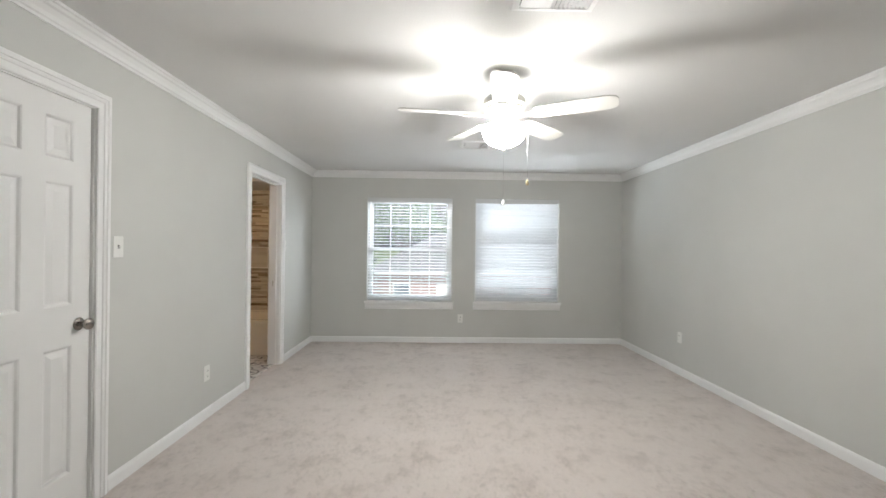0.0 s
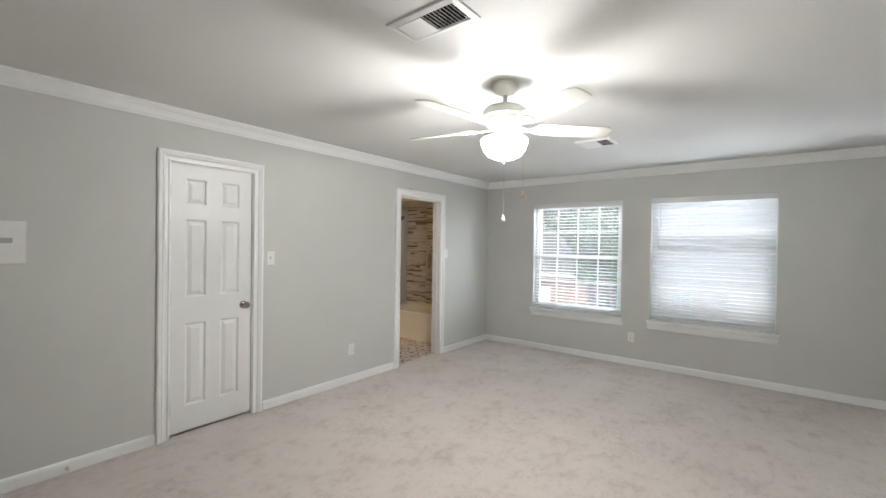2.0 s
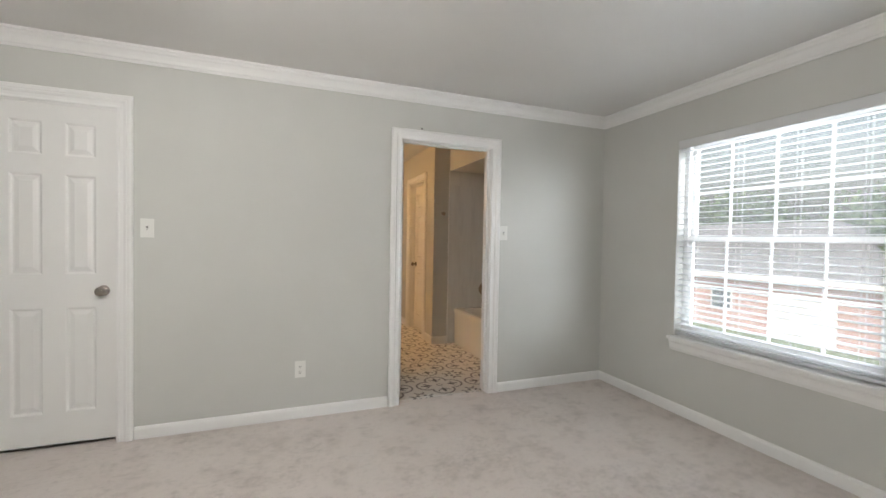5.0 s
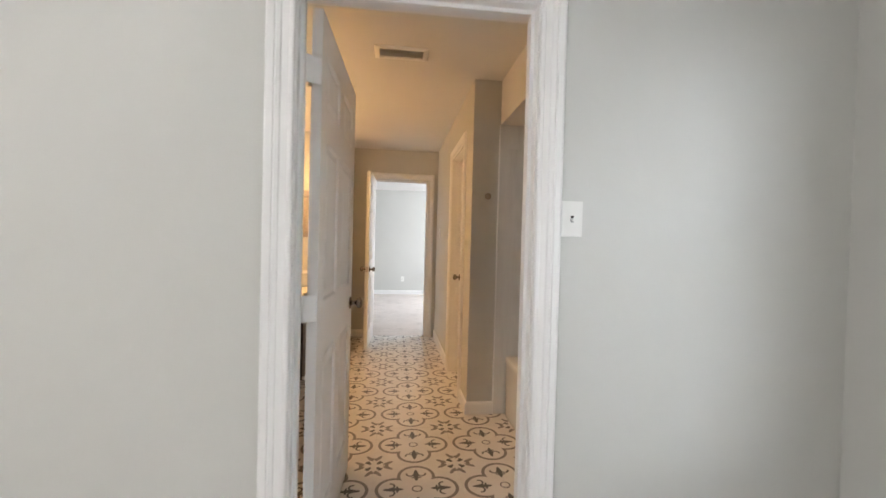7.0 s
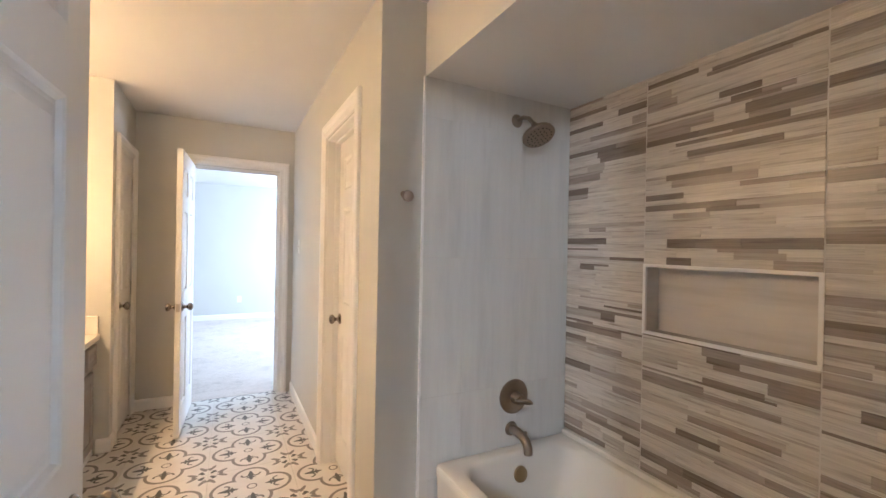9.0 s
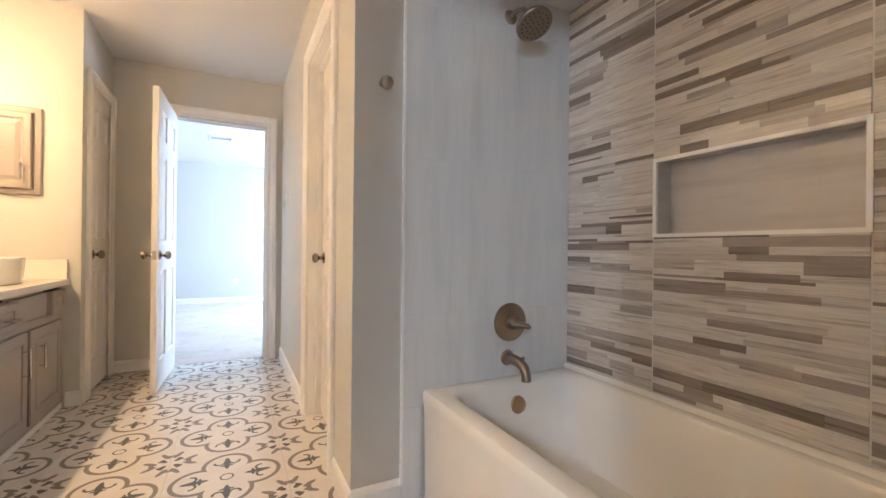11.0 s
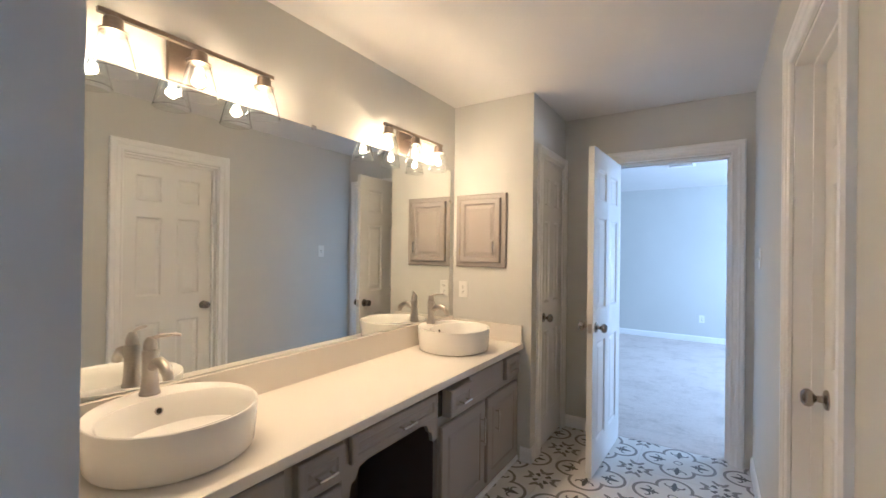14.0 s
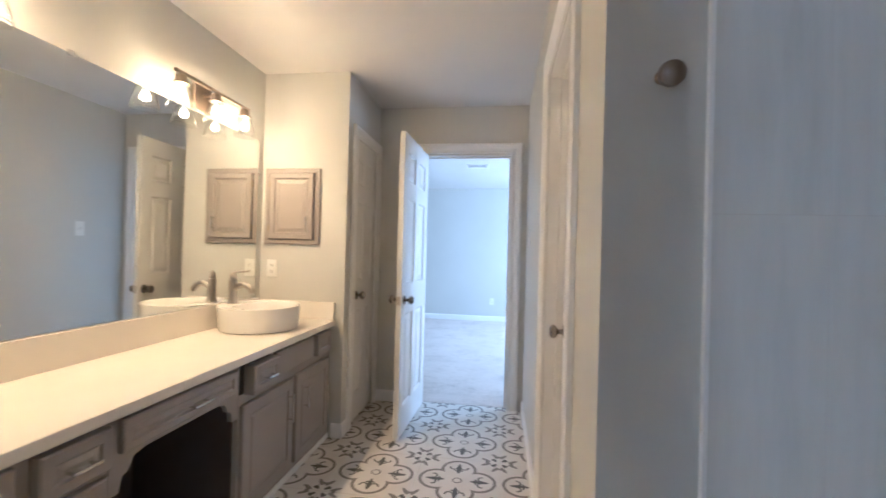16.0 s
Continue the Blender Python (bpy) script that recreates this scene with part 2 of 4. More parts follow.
def box(bm, x0, x1, y0, y1, z0, z1, bevel=0.0):
    m = Matrix.Translation(((x0 + x1) / 2, (y0 + y1) / 2, (z0 + z1) / 2)) @ Matrix.Diagonal((abs(x1 - x0), abs(y1 - y0), abs(z1 - z0), 1))
    made = bmesh.ops.create_cube(bm, size=1.0, matrix=m)["verts"]
    if bevel:
        edges = list({e for w in made for e in w.link_edges})
        bmesh.ops.bevel(bm, geom=edges, offset=bevel, segments=2, profile=0.6, affect="EDGES")
    return bm


def a_box(*spans, bevel=0.0):
    return box(bmesh.new(), *spans, bevel=bevel)


def lathe(bm, profile, m=None, steps=24, sx=1.0, sy=1.0):
    """Turns (radius, height) pairs about z; the pose m places the result."""
    m = m or Matrix.Identity(4)
    rings = []
    for r, z in profile:
        if r < 1e-5:
            rings.append([bm.verts.new(m @ Vector((0, 0, z)))])
        else:
            rings.append([bm.verts.new(m @ Vector((r * sx * math.cos(k * math.tau / steps), r * sy * math.sin(k * math.tau / steps), z))) for k in range(steps)])
    for lo, hi in zip(rings, rings[1:]):
        for k in range(steps):
            j = (k + 1) % steps
            quad = [lo[k % len(lo)], lo[j % len(lo)], hi[j % len(hi)], hi[k % len(hi)]]
            quad = list(dict.fromkeys(quad))
            if len(quad) > 2:
                bm.faces.new(quad)
    return bm


def loft(bm, rings, cap_first=True, cap_last=True):
    """Joins closed loops of equal length."""
    made = [[bm.verts.new(p) for p in ring] for ring in rings]
    n = len(made[0])
    for lo, hi in zip(made, made[1:]):
        for k in range(n):
            bm.faces.new((lo[k], lo[(k + 1) % n], hi[(k + 1) % n], hi[k]))
    if cap_first:
        bm.faces.new(list(reversed(made[0])))
    if cap_last:
        bm.faces.new(made[-1])
    return bm


def tube(bm, points, radius, steps=10):
    """A round bar along points; radius is one number or one per point."""
    points = [Vector(p) for p in points]
    radii = radius if isinstance(radius, (list, tuple)) else [radius] * len(points)
    rings = []
    for k, p in enumerate(points):
        way = (points[min(k + 1, len(points) - 1)] - points[max(k - 1, 0)]).normalized()
        side = way.orthogonal().normalized() if k == 0 else (side - way * side.dot(way)).normalized()
        up = way.cross(side)
        rings.append([p + (side * math.cos(a) + up * math.sin(a)) * radii[k] for a in (j * math.tau / steps for j in range(steps))])
    return loft(bm, rings)


def sweep(bm, profile, path, side, out, closed=False):
    """Moves a profile of (across, proud) along a flat mitred path. side(k): the outward vectors at each corner."""
    rings = [[Vector(p) + side[k] * d + out * h for d, h in profile] for k, p in enumerate(path)]
    return loft(bm, rings)


def finish(name, bm, material, smooth=False):
    bmesh.ops.recalc_face_normals(bm, faces=bm.faces)
    mesh = bpy.data.meshes.new(name)
    bm.to_mesh(mesh)
    bm.free()
    mesh.materials.append(material)
    if smooth:
        mesh.shade_smooth()
        mesh.set_sharp_from_angle(angle=radians(38))
    return mesh


def part(name, bm, material, parent=None, label="", smooth=False):
    ob = new(name, finish(name, bm, material, smooth))
    if parent:
        ob.parent = parent
    if label:
        ob["label"] = label
    return ob


def thing(name, label, category, m=None, group="", kind=""):
    ob = new(name)
    ob.empty_display_size = 0.05
    ob.matrix_world = m or Matrix.Identity(4)
    return tagged(ob, label, category, group, kind)


def structure(name, bm, material, label, category, smooth=False):
    return tagged(part(name, bm, material, smooth=smooth), label, category, kind="structure")


def wall(name, axis, a0, a1, n0, n1, label, openings=(), z0=0.0, z1=2.43):
    """A wall along x or y from a0 to a1, between n0 and n1 across, with openings (a_lo, a_hi, z_lo, z_hi)."""
    bm = bmesh.new()

    def block(lo, hi, zl, zh):
        if hi - lo > 1e-4 and zh - zl > 1e-4:
            box(bm, *((lo, hi, n0, n1) if axis == "x" else (n0, n1, lo, hi)), zl, zh)

    at = a0
    for lo, hi, zl, zh in sorted(openings):
        block(at, lo, z0, z1)
        block(lo, hi, z0, zl)
        block(lo, hi, zh, z1)
        at = hi
    block(at, a1, z0, z1)
    return structure(name, bm, WALL, label, "wall")

# ---- large structure ----
XL, XR, YF, YB, H = -1.75, 2.65, 5.86, -1.2, 2.43
BX, PX, EX = -1.87, -3.405, -5.885          # bathroom: entry wall, tub end wall, far wall
HB = 2.41                                   # bedroom ceiling
MY, HY, TY = 2.968, 4.79, 5.82              # bathroom: mirror wall, hall wall, tiled wall
FX = -10.2                                  # far room: its end wall
CLOSET = (1.53, 2.16, 0.0, 2.035)
ENTRY = (3.925, 4.698, 0.0, 2.035)
END = (3.945, 4.668, 0.0, 2.04)
LINEN = (-5.835, -5.335, 0.0, 2.035)
HALL = (-4.43, -3.76, 0.0, 2.04)
WIN = ((-0.97, 0.23), (0.56, 1.75))
WZ = (0.58, 2.045)

structure("floor_bedroom", a_box(-1.81, XR + 0.12, YB - 0.12, YF + 0.12, -0.12, 0.0), CARPET, "beige carpet with trodden darker flecks", "carpet")
structure("floor_far_room", a_box(FX - 0.12, EX - 0.055, 0.9, 7.3, -0.12, 0.0), CARPET, "beige carpet of the room beyond", "carpet")
bath_floor = structure("floor_bathroom", a_box(EX - 0.055, -1.81, 2.85, 5.95, -0.12, -0.009), GROUT, "patterned cement-look tiles in pale grout", "floor")
structure("ceiling_bedroom", a_box(BX + 0.06, XR + 0.12, YB - 0.12, YF + 0.12, HB, H + 0.12), CEILING, "flat white painted bedroom ceiling", "ceiling")
structure("ceiling_bathroom", a_box(EX - 0.055, BX + 0.06, 2.85, 5.95, H, H + 0.12), CEILING, "flat white painted bathroom ceiling", "ceiling")
structure("ceiling_far_room", a_box(FX - 0.12, EX - 0.055, 0.9, 7.3, H, H + 0.12), CEILING, "flat white ceiling of the room beyond", "ceiling")

wall("wall_west", "y", YB, 5.95, BX, XL, "grey painted bedroom wall with two doorways", (CLOSET, ENTRY))
wall("wall_north", "x", XL, XR + 0.12, YF, YF + 0.14, "grey painted bedroom wall with two windows", [(a, b, *WZ) for a, b in WIN])
wall("wall_east", "y", YB, YF, XR, XR + 0.12, "plain grey painted bedroom wall")
wall("wall_south", "x", BX, XR + 0.12, YB - 0.12, YB, "plain grey painted bedroom wall")
wall("wall_vanity", "x", -5.885, BX, 2.85, MY, "grey painted wall behind the vanity mirror")
wall("wall_cabinet", "y", MY, 3.572, -5.29, -5.17, "grey painted return wall beside the vanity")
wall("wall_linen", "x", EX, -5.29, 3.45, 3.572, "grey painted wall with a linen closet door", [LINEN])
wall("wall_end", "y", 0.9, 7.3, EX - 0.115, EX, "grey painted wall with an open doorway", [END])
wall("wall_hall", "x", EX, PX, HY, HY + 0.12, "grey painted hall wall with a recessed door", [HALL])
wall("wall_tub_end", "y", HY + 0.12, 5.95, PX - 0.12, PX, "grey painted wall at the end of the tub")
wall("wall_tiled", "x", PX, BX, TY + 0.012, 5.95, "wall behind the striped tub tiles", [(-2.945, -2.343, 1.03, 1.322)])
wall("wall_far_west", "y", 0.9, 7.3, FX - 0.12, FX, "plain grey wall of the room beyond")
wall("wall_far_south", "x", FX, EX - 0.115, 0.78, 0.9, "plain grey wall of the room beyond")
wall("wall_far_north", "x", FX, EX - 0.115, 7.06, 7.18, "grey wall of the room beyond with a window opening", [(-8.95, -7.45, 0.6, 2.05)])
structure("soffit", a_box(PX, BX, 4.99, TY + 0.012, 2.112, H), CEILING, "lowered painted soffit over the tub", "soffit")

# crown moulding, mitred round the bedroom
CROWN = ((0.0, 0.0), (0.0, -0.092), (0.011, -0.092), (0.015, -0.081), (0.023, -0.075), (0.029, -0.058), (0.043, -0.037), (0.054, -0.030), (0.059, -0.018), (0.068, -0.014), (0.068, 0.0))
bm = bmesh.new()
loop = []
for cx, cy, sx, sy in ((XL, YB, 1, 1), (XR, YB, -1, 1), (XR, YF, -1, -1), (XL, YF, 1, -1)):
    loop.append([Vector((cx + sx * d, cy + sy * d, HB - 0.001 + h)) for d, h in CROWN])
rings = [[bm.verts.new(p) for p in ring] for ring in loop]
for k in range(4):
    a, b = rings[k], rings[(k + 1) % 4]
    for j in range(len(CROWN)):
        i = (j + 1) % len(CROWN)
        bm.faces.new((a[j], a[i], b[i], b[j]))
structure("crown_moulding", bm, TRIM, "white painted stepped crown moulding", "moulding")

BASE = ((0.0, 0.0), (0.014, 0.0), (0.014, 0.052), (0.010, 0.062), (0.005, 0.066), (0.0, 0.068))


def baseboard(p0, p1, out, tall=1.15):
    bm = bmesh.new()
    out = Vector((*out, 0))
    loft(bm, [[Vector((*p, 0.001)) + out * d + Vector((0, 0, h * tall)) for d, h in BASE] for p in (p0, p1)])
    structure("baseboard", bm, TRIM, "white painted baseboard with an eased top", "baseboard")


CW = 0.083
for y0, y1 in ((YB, CLOSET[0] - CW), (CLOSET[1] + CW, ENTRY[0] - CW), (ENTRY[1] + CW, YF)):
    baseboard((XL, y0), (XL, y1), (1, 0))
baseboard((XL + 0.014, YF), (XR - 0.014, YF), (0, -1))
baseboard((XR, YB), (XR, YF), (-1, 0))
baseboard((XL, YB), (XR, YB), (0, 1))
for x0, x1 in ((EX + 0.014, HALL[0] - CW), (HALL[1] + CW, PX + 0.014)):
    baseboard((x0, HY), (x1, HY), (0, -1), 1.35)
baseboard((PX, HY), (PX, 4.985), (1, 0), 1.35)
baseboard((EX, 3.572), (EX, END[0] - CW), (1, 0), 1.35)
baseboard((-5.17, 3.505), (-5.17, 3.586), (1, 0), 1.35)
baseboard((-5.256, 3.572), (-5.1585, 3.572), (0, 1), 1.35)
baseboard((BX, MY + 0.55), (BX, ENTRY[0] - CW), (-1, 0), 1.35)
baseboard((FX, 0.9), (FX, 7.06), (1, 0), 1.35)
baseboard((FX, 0.9), (EX - 0.115, 0.9), (0, 1), 1.35)

# ---- doorways ----
CASING = ((0.0, 0.0), (0.0, 0.010), (0.005, 0.014), (0.013, 0.014), (0.016, 0.010), (0.036, 0.012), (0.040, 0.017), (0.050, 0.021), (0.054, 0.018), (0.058, 0.023), (0.075, 0.023), (CW, 0.016), (CW, 0.0))


def casing(name, corner0, corner1, tall, out, label):
    """White casing round three sides of an opening, between two floor corners of a wall face."""
    a, b, out = Vector((*corner0, 0)), Vector((*corner1, 0)), Vector((*out, 0))
    along, up = (b - a).normalized(), Vector((0, 0, 1))
    path = [a, a + up * tall, b + up * tall, b]
    side = [-along, up - along, up + along, along]
    return structure(name, sweep(bmesh.new(), CASING, path, side, out), TRIM, label, "door casing")


def jamb(name, axis, lo, hi, n0, n1, tall, stop):
    """The lining of an opening, with a door stop at the given depth."""
    bm = bmesh.new()

    def b(l, h, zl, zh, p0=n0, p1=n1):
        box(bm, *((l, h, p0, p1) if axis == "x" else (p0, p1, l, h)), zl, zh)

    t = 0.012
    b(lo, lo + t, 0.001, tall)
    b(hi - t, hi, 0.001, tall)
    b(lo + t, hi - t, tall - t, tall)
    b(lo + t, lo + 2 * t, 0.001, tall - t, stop, stop + 0.03)
    b(hi - 2 * t, hi - t, 0.001, tall - t, stop, stop + 0.03)
    b(lo + 2 * t, hi - 2 * t, tall - 2 * t, tall - t, stop, stop + 0.03)
    return structure(name, bm, TRIM, "white painted door lining", "door frame")


casing("trim_closet", (XL, CLOSET[0] + 0.006), (XL, CLOSET[1] - 0.006), 2.028, (1, 0), "white moulded casing round the closet door")
casing("trim_entry", (XL, ENTRY[0] + 0.006), (XL, ENTRY[1] - 0.006), 2.028, (1, 0), "white moulded casing round the bathroom doorway")
casing("trim_entry_inside", (BX, ENTRY[0] + 0.006), (BX, ENTRY[1] - 0.006), 2.028, (-1, 0), "white moulded casing inside the bathroom doorway")
casing("trim_end", (EX, END[0] + 0.006), (EX, END[1] - 0.006), 2.045, (1, 0), "white moulded casing round the far doorway")
casing("trim_hall", (HALL[0] + 0.006, HY), (HALL[1] - 0.006, HY), 2.045, (0, -1), "white moulded casing round the recessed door")
casing("trim_linen", (LINEN[0] + 0.034, 3.572), (LINEN[1] - 0.006, 3.572), 2.028, (0, 1), "white moulded casing round the linen door")
jamb("jamb_closet", "y", CLOSET[0], CLOSET[1], BX + 0.002, XL - 0.002, 2.035, -1.838)
jamb("jamb_entry", "y", ENTRY[0], ENTRY[1], BX + 0.002, XL - 0.002, 2.035, -1.82)
jamb("jamb_end", "y", END[0], END[1], EX - 0.113, EX - 0.002, 2.04, -5.955)
jamb("jamb_hall", "x", HALL[0], HALL[1], HY + 0.002, HY + 0.118, 2.04, HY + 0.05)
jamb("jamb_linen", "x", LINEN[0], LINEN[1], 3.452, 3.570, 2.035, 3.49)

KNOB = ((0.0, 0.0), (0.032, 0.0), (0.032, 0.004), (0.027, 0.009), (0.012, 0.012), (0.010, 0.026), (0.013, 0.032), (0.024, 0.038), (0.029, 0.048), (0.027, 0.058), (0.017, 0.066), (0.0, 0.068))
DOOR_ROWS = ((0.185, 0.808), (1.005, 1.590), (1.700, 1.895))


def leaf_mesh(w, h=2.015, t=0.035):
    """A six-panel leaf: raised fields in moulded recesses, on both faces. Hinge edge at x = 0, bottom at z = 0."""
    bm = bmesh.new()
    st, mid = 0.098 if w > 0.56 else 0.082, 0.105 if w > 0.56 else 0.09
    pw = (w - 2 * st - mid) / 2
    xs = [0, st, st + pw, st + pw + mid, w - st, w]
    zs = [0] + [z for row in DOOR_ROWS for z in row] + [h]

    def ring(x0, x1, z0, z1, y):
        return [Vector((x0, y, z0)), Vector((x1, y, z0)), Vector((x1, y, z1)), Vector((x0, y, z1))]

    for y, s in ((0.0, 1), (t, -1)):
        for i in range(5):
            for k in range(len(zs) - 1):
                x0, x1, z0, z1 = xs[i], xs[i + 1], zs[k], zs[k + 1]
                if i in (1, 3) and k % 2:
                    rings = [ring(x0 + d, x1 - d, z0 + d, z1 - d, y + s * q) for d, q in ((0, 0), (0.006, 0.003), (0.012, 0.010), (0.020, 0.010), (0.044, 0.003), (0.046, 0.003))]
                    loft(bm, rings, cap_first=False)
                else:
                    bm.faces.new([bm.verts.new(p) for p in ring(x0, x1, z0, z1, y)])
    for x in (0, w):
        bm.faces.new([bm.verts.new(p) for p in ((x, 0, 0), (x, t, 0), (x, t, h), (x, 0, h))])
    for z in (0, h):
        bm.faces.new([bm.verts.new(p) for p in ((0, 0, z), (w, 0, z), (w, t, z), (0, t, z))])
    bmesh.ops.remove_doubles(bm, verts=bm.verts, dist=0.0002)
    return bm


def door(name, m, w, label, knob_sides=(1, -1), hinge_side=0, latch=False):
    ob = thing(name, label, "door", m, kind="structure")
    part("leaf", leaf_mesh(w), DOOR, ob)
    kx, kz = w - 0.062, 0.905
    for s in knob_sides:
        part("door_knob", lathe(bmesh.new(), KNOB, pose(kx, 0 if s > 0 else 0.035, kz, 90 if s > 0 else -90)), KNOB_METAL, ob, "brushed nickel round knob", True)
    if latch:
        part("latch_plate", a_box(w - 0.001, w + 0.0015, 0.006, 0.029, kz - 0.028, kz + 0.028), NICKEL, ob, "brushed nickel latch plate")
    for z in (0.2, 1.0, 1.8):
        y = -0.004 if hinge_side == 0 else 0.039
        bm = tube(bmesh.new(), [(-0.004, y, z - 0.045), (-0.004, y, z + 0.045)], 0.006)
        for e in (-0.049, 0.049):
            lathe(bm, ((0, -0.005), (0.0075, -0.003), (0.0075, 0.003), (0, 0.005)), pose(-0.004, y, z + e), 10)
        part("hinge", bm, NICKEL, ob, "satin nickel hinge", True)
    return ob


# each leaf starts at its hinge and runs along its own x
door("door_closet", pose(XL - 0.016, CLOSET[0] + 0.016, 0.026, 0, 0, 90) @ pose(0, 0, 0), 0.598, "closed white six-panel closet door with nickel knob", (1,))
door("door_entry", pose(-1.897, 3.985, 0.014, 0, 0, 177.8), 0.832, "open white six-panel bathroom door with nickel knobs", (1, -1), 1, True)
door("door_end", pose(EX + 0.012, END[0] + 0.010, 0.014, 0, 0, -2.5), 0.70, "open white six-panel door to the next room", (1, -1), 0, True)
door("door_hall", pose(HALL[1] - 0.014, HY + 0.116, 0.014, 0, 0, 180), 0.642, "closed white six-panel door set deep in its frame", (-1,), 1)
door("door_linen", pose(LINEN[0] + 0.014, 3.566, 0.014) @ pose(0, -0.035, 0), 0.472, "closed narrow white linen closet door", (-1,), 1)


def closet(name, x0, x1, y0, y1, open_side):
    """The plain shell of a closet behind a closed door, so that no light comes round the door."""
    bm = bmesh.new()
    t = 0.06
    for side, spans in (("w", (x0 - t, x0, y0 - t, y1 + t)), ("e", (x1, x1 + t, y0 - t, y1 + t)), ("s", (x0, x1, y0 - t, y0)), ("n", (x0, x1, y1, y1 + t))):
        if side != open_side:
            box(bm, *spans, -0.1, 2.42)
    box(bm, x0, x1, y0, y1, 2.3, 2.42)
    box(bm, x0, x1, y0, y1, -0.1, -0.002)
    structure(name, bm, WALL, "plain closet walls behind a closed door", "closet wall")


closet("wall_closet_bedroom", -2.5, BX - 0.002, 1.3, 2.4, "e")
closet("wall_closet_hall", -4.6, -3.6, HY + 0.122, 5.5, "s")
closet("wall_closet_linen", -5.82, -5.3, MY + 0.002, 3.448, "n")

# ---- windows ----


def window(name, x0, x1):
    ob = thing(name, "white double-hung window with divided panes", "window", kind="structure")
    z0, z1 = WZ
    zm = (z0 + z1) / 2
    y = YF + 0.075
    bm = bmesh.new()
    for a, b, c, d in ((x0, x0 + 0.035, z0, z1), (x1 - 0.035, x1, z0, z1), (x0 + 0.035, x1 - 0.035, z1 - 0.035, z1), (x0 + 0.035, x1 - 0.035, z0, z0 + 0.04)):
        box(bm, a, b, y, y + 0.06, c, d)
    part("window_frame", bm, TRIM, ob)
    for k, (lo, hi) in enumerate(((z0 + 0.04, zm + 0.018), (zm - 0.018, z1 - 0.035))):
        ys = y + 0.004 + 0.028 * k
        l, r = x0 + 0.036, x1 - 0.036
        bm = bmesh.new()
        for a, b, c, d in ((l, l + 0.035, lo, hi), (r - 0.035, r, lo, hi), (l + 0.035, r - 0.035, hi - 0.036, hi), (l + 0.035, r - 0.035, lo, lo + 0.036)):
            box(bm, a, b, ys, ys + 0.024, c, d)
        sash = part("sash", bm, TRIM, ob)
        bm = bmesh.new()
        for j in (1, 2, 3):
            x = l + (r - l) * j / 4
            box(bm, x - 0.005, x + 0.005, ys + 0.005, ys + 0.019, lo + 0.036, hi - 0.036)
        zc = (lo + hi) / 2
        box(bm, l + 0.035, r - 0.035, ys + 0.006, ys + 0.018, zc - 0.0055, zc + 0.0055)
        part("muntin", bm, TRIM, sash)
        pane = part("pane", a_box(l + 0.03, r - 0.03, ys + 0.011, ys + 0.014, lo + 0.03, hi - 0.03), HAZED_GLASS, sash, "clear window glass with an added haze film")
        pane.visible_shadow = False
    bm = a_box(x0 - 0.03, x1 + 0.03, YF - 0.045, YF - 0.001, z0 - 0.024, z0 + 0.002, bevel=0.006)
    box(bm, x0, x1, YF - 0.002, YF + 0.075, z0 - 0.02, z0 + 0.001)
    part("window_sill", bm, TRIM, ob)
    bm = bmesh.new()
    prof = ((0.0, -0.024), (-0.028, -0.024), (-0.028, -0.036), (-0.020, -0.052), (-0.016, -0.085), (-0.007, -0.108), (0.0, -0.110))
    loft(bm, [[Vector((x, YF - 0.0005 + d, z0 + h)) for d, h in prof] for x in (x0 - 0.022, x1 + 0.022)])
    part("apron", bm, TRIM, ob)


def blind(x0, x1, tilt, label):
    z0, z1 = WZ
    ob = thing("venetian_blind", label, "blind", pose(0, 0, 0))
    l, r, y = x0 + 0.008, x1 - 0.008, YF + 0.036
    part("headrail", a_box(l, r, YF + 0.004, YF + 0.062, z1 - 0.048, z1 - 0.004, bevel=0.003), SLAT, ob)
    part("valance", a_box(l - 0.004, r + 0.004, YF - 0.006, YF + 0.003, z1 - 0.066, z1 - 0.003, bevel=0.003), SLAT, ob)
    part("bottom_rail", a_box(l, r, y - 0.025, y + 0.025, z0 + 0.012, z0 + 0.03, bevel=0.004), SLAT, ob)
    bm = bmesh.new()
    n = 5
    arc = [(-0.025 + 0.05 * k / n, 0.0035 * (1 - (2 * k / n - 1) ** 2)) for k in range(n + 1)]
    ring = [(a, h + 0.0009) for a, h in arc] + [(a, h - 0.0009) for a, h in reversed(arc)]
    loft(bm, [[Vector((x, a, h)) for a, h in ring] for x in (l, r)])
    mesh = finish("slat", bm, SLAT, True)
    count, top = 33, z1 - 0.085
    for k in range(count):
        slat = new("slat", mesh)
        slat.parent = ob
        slat.matrix_basis = pose(0, y, z0 + 0.05 + (top - z0 - 0.05) * k / (count - 1), tilt + random.uniform(-1.5, 1.5), random.uniform(-0.08, 0.08), 0)
    for f in (0.1, 0.36, 0.64, 0.9):
        x = l + (r - l) * f
        bm = bmesh.new()
        for dy in (-0.0265, 0.0265):
            tube(bm, [(x, y + dy, z0 + 0.03), (x, y + dy, z1 - 0.05)], 0.0012, 6)
        part("ladder_cord", bm, SLAT, ob)
    part("tilt_wand", tube(bmesh.new(), [(l + 0.08, YF - 0.012, z1 - 0.07), (l + 0.08, YF - 0.014, z1 - 0.62)], 0.0035, 8), SLAT, ob)
    return ob


window("window_1", *WIN[0])
window("window_2", *WIN[1])
blind(*WIN[0], 5, "white blind lowered over a window, slats open")
blind(*WIN[1], -52, "white blind lowered over a window, slats tilted half closed")

# ---- bedroom things ----


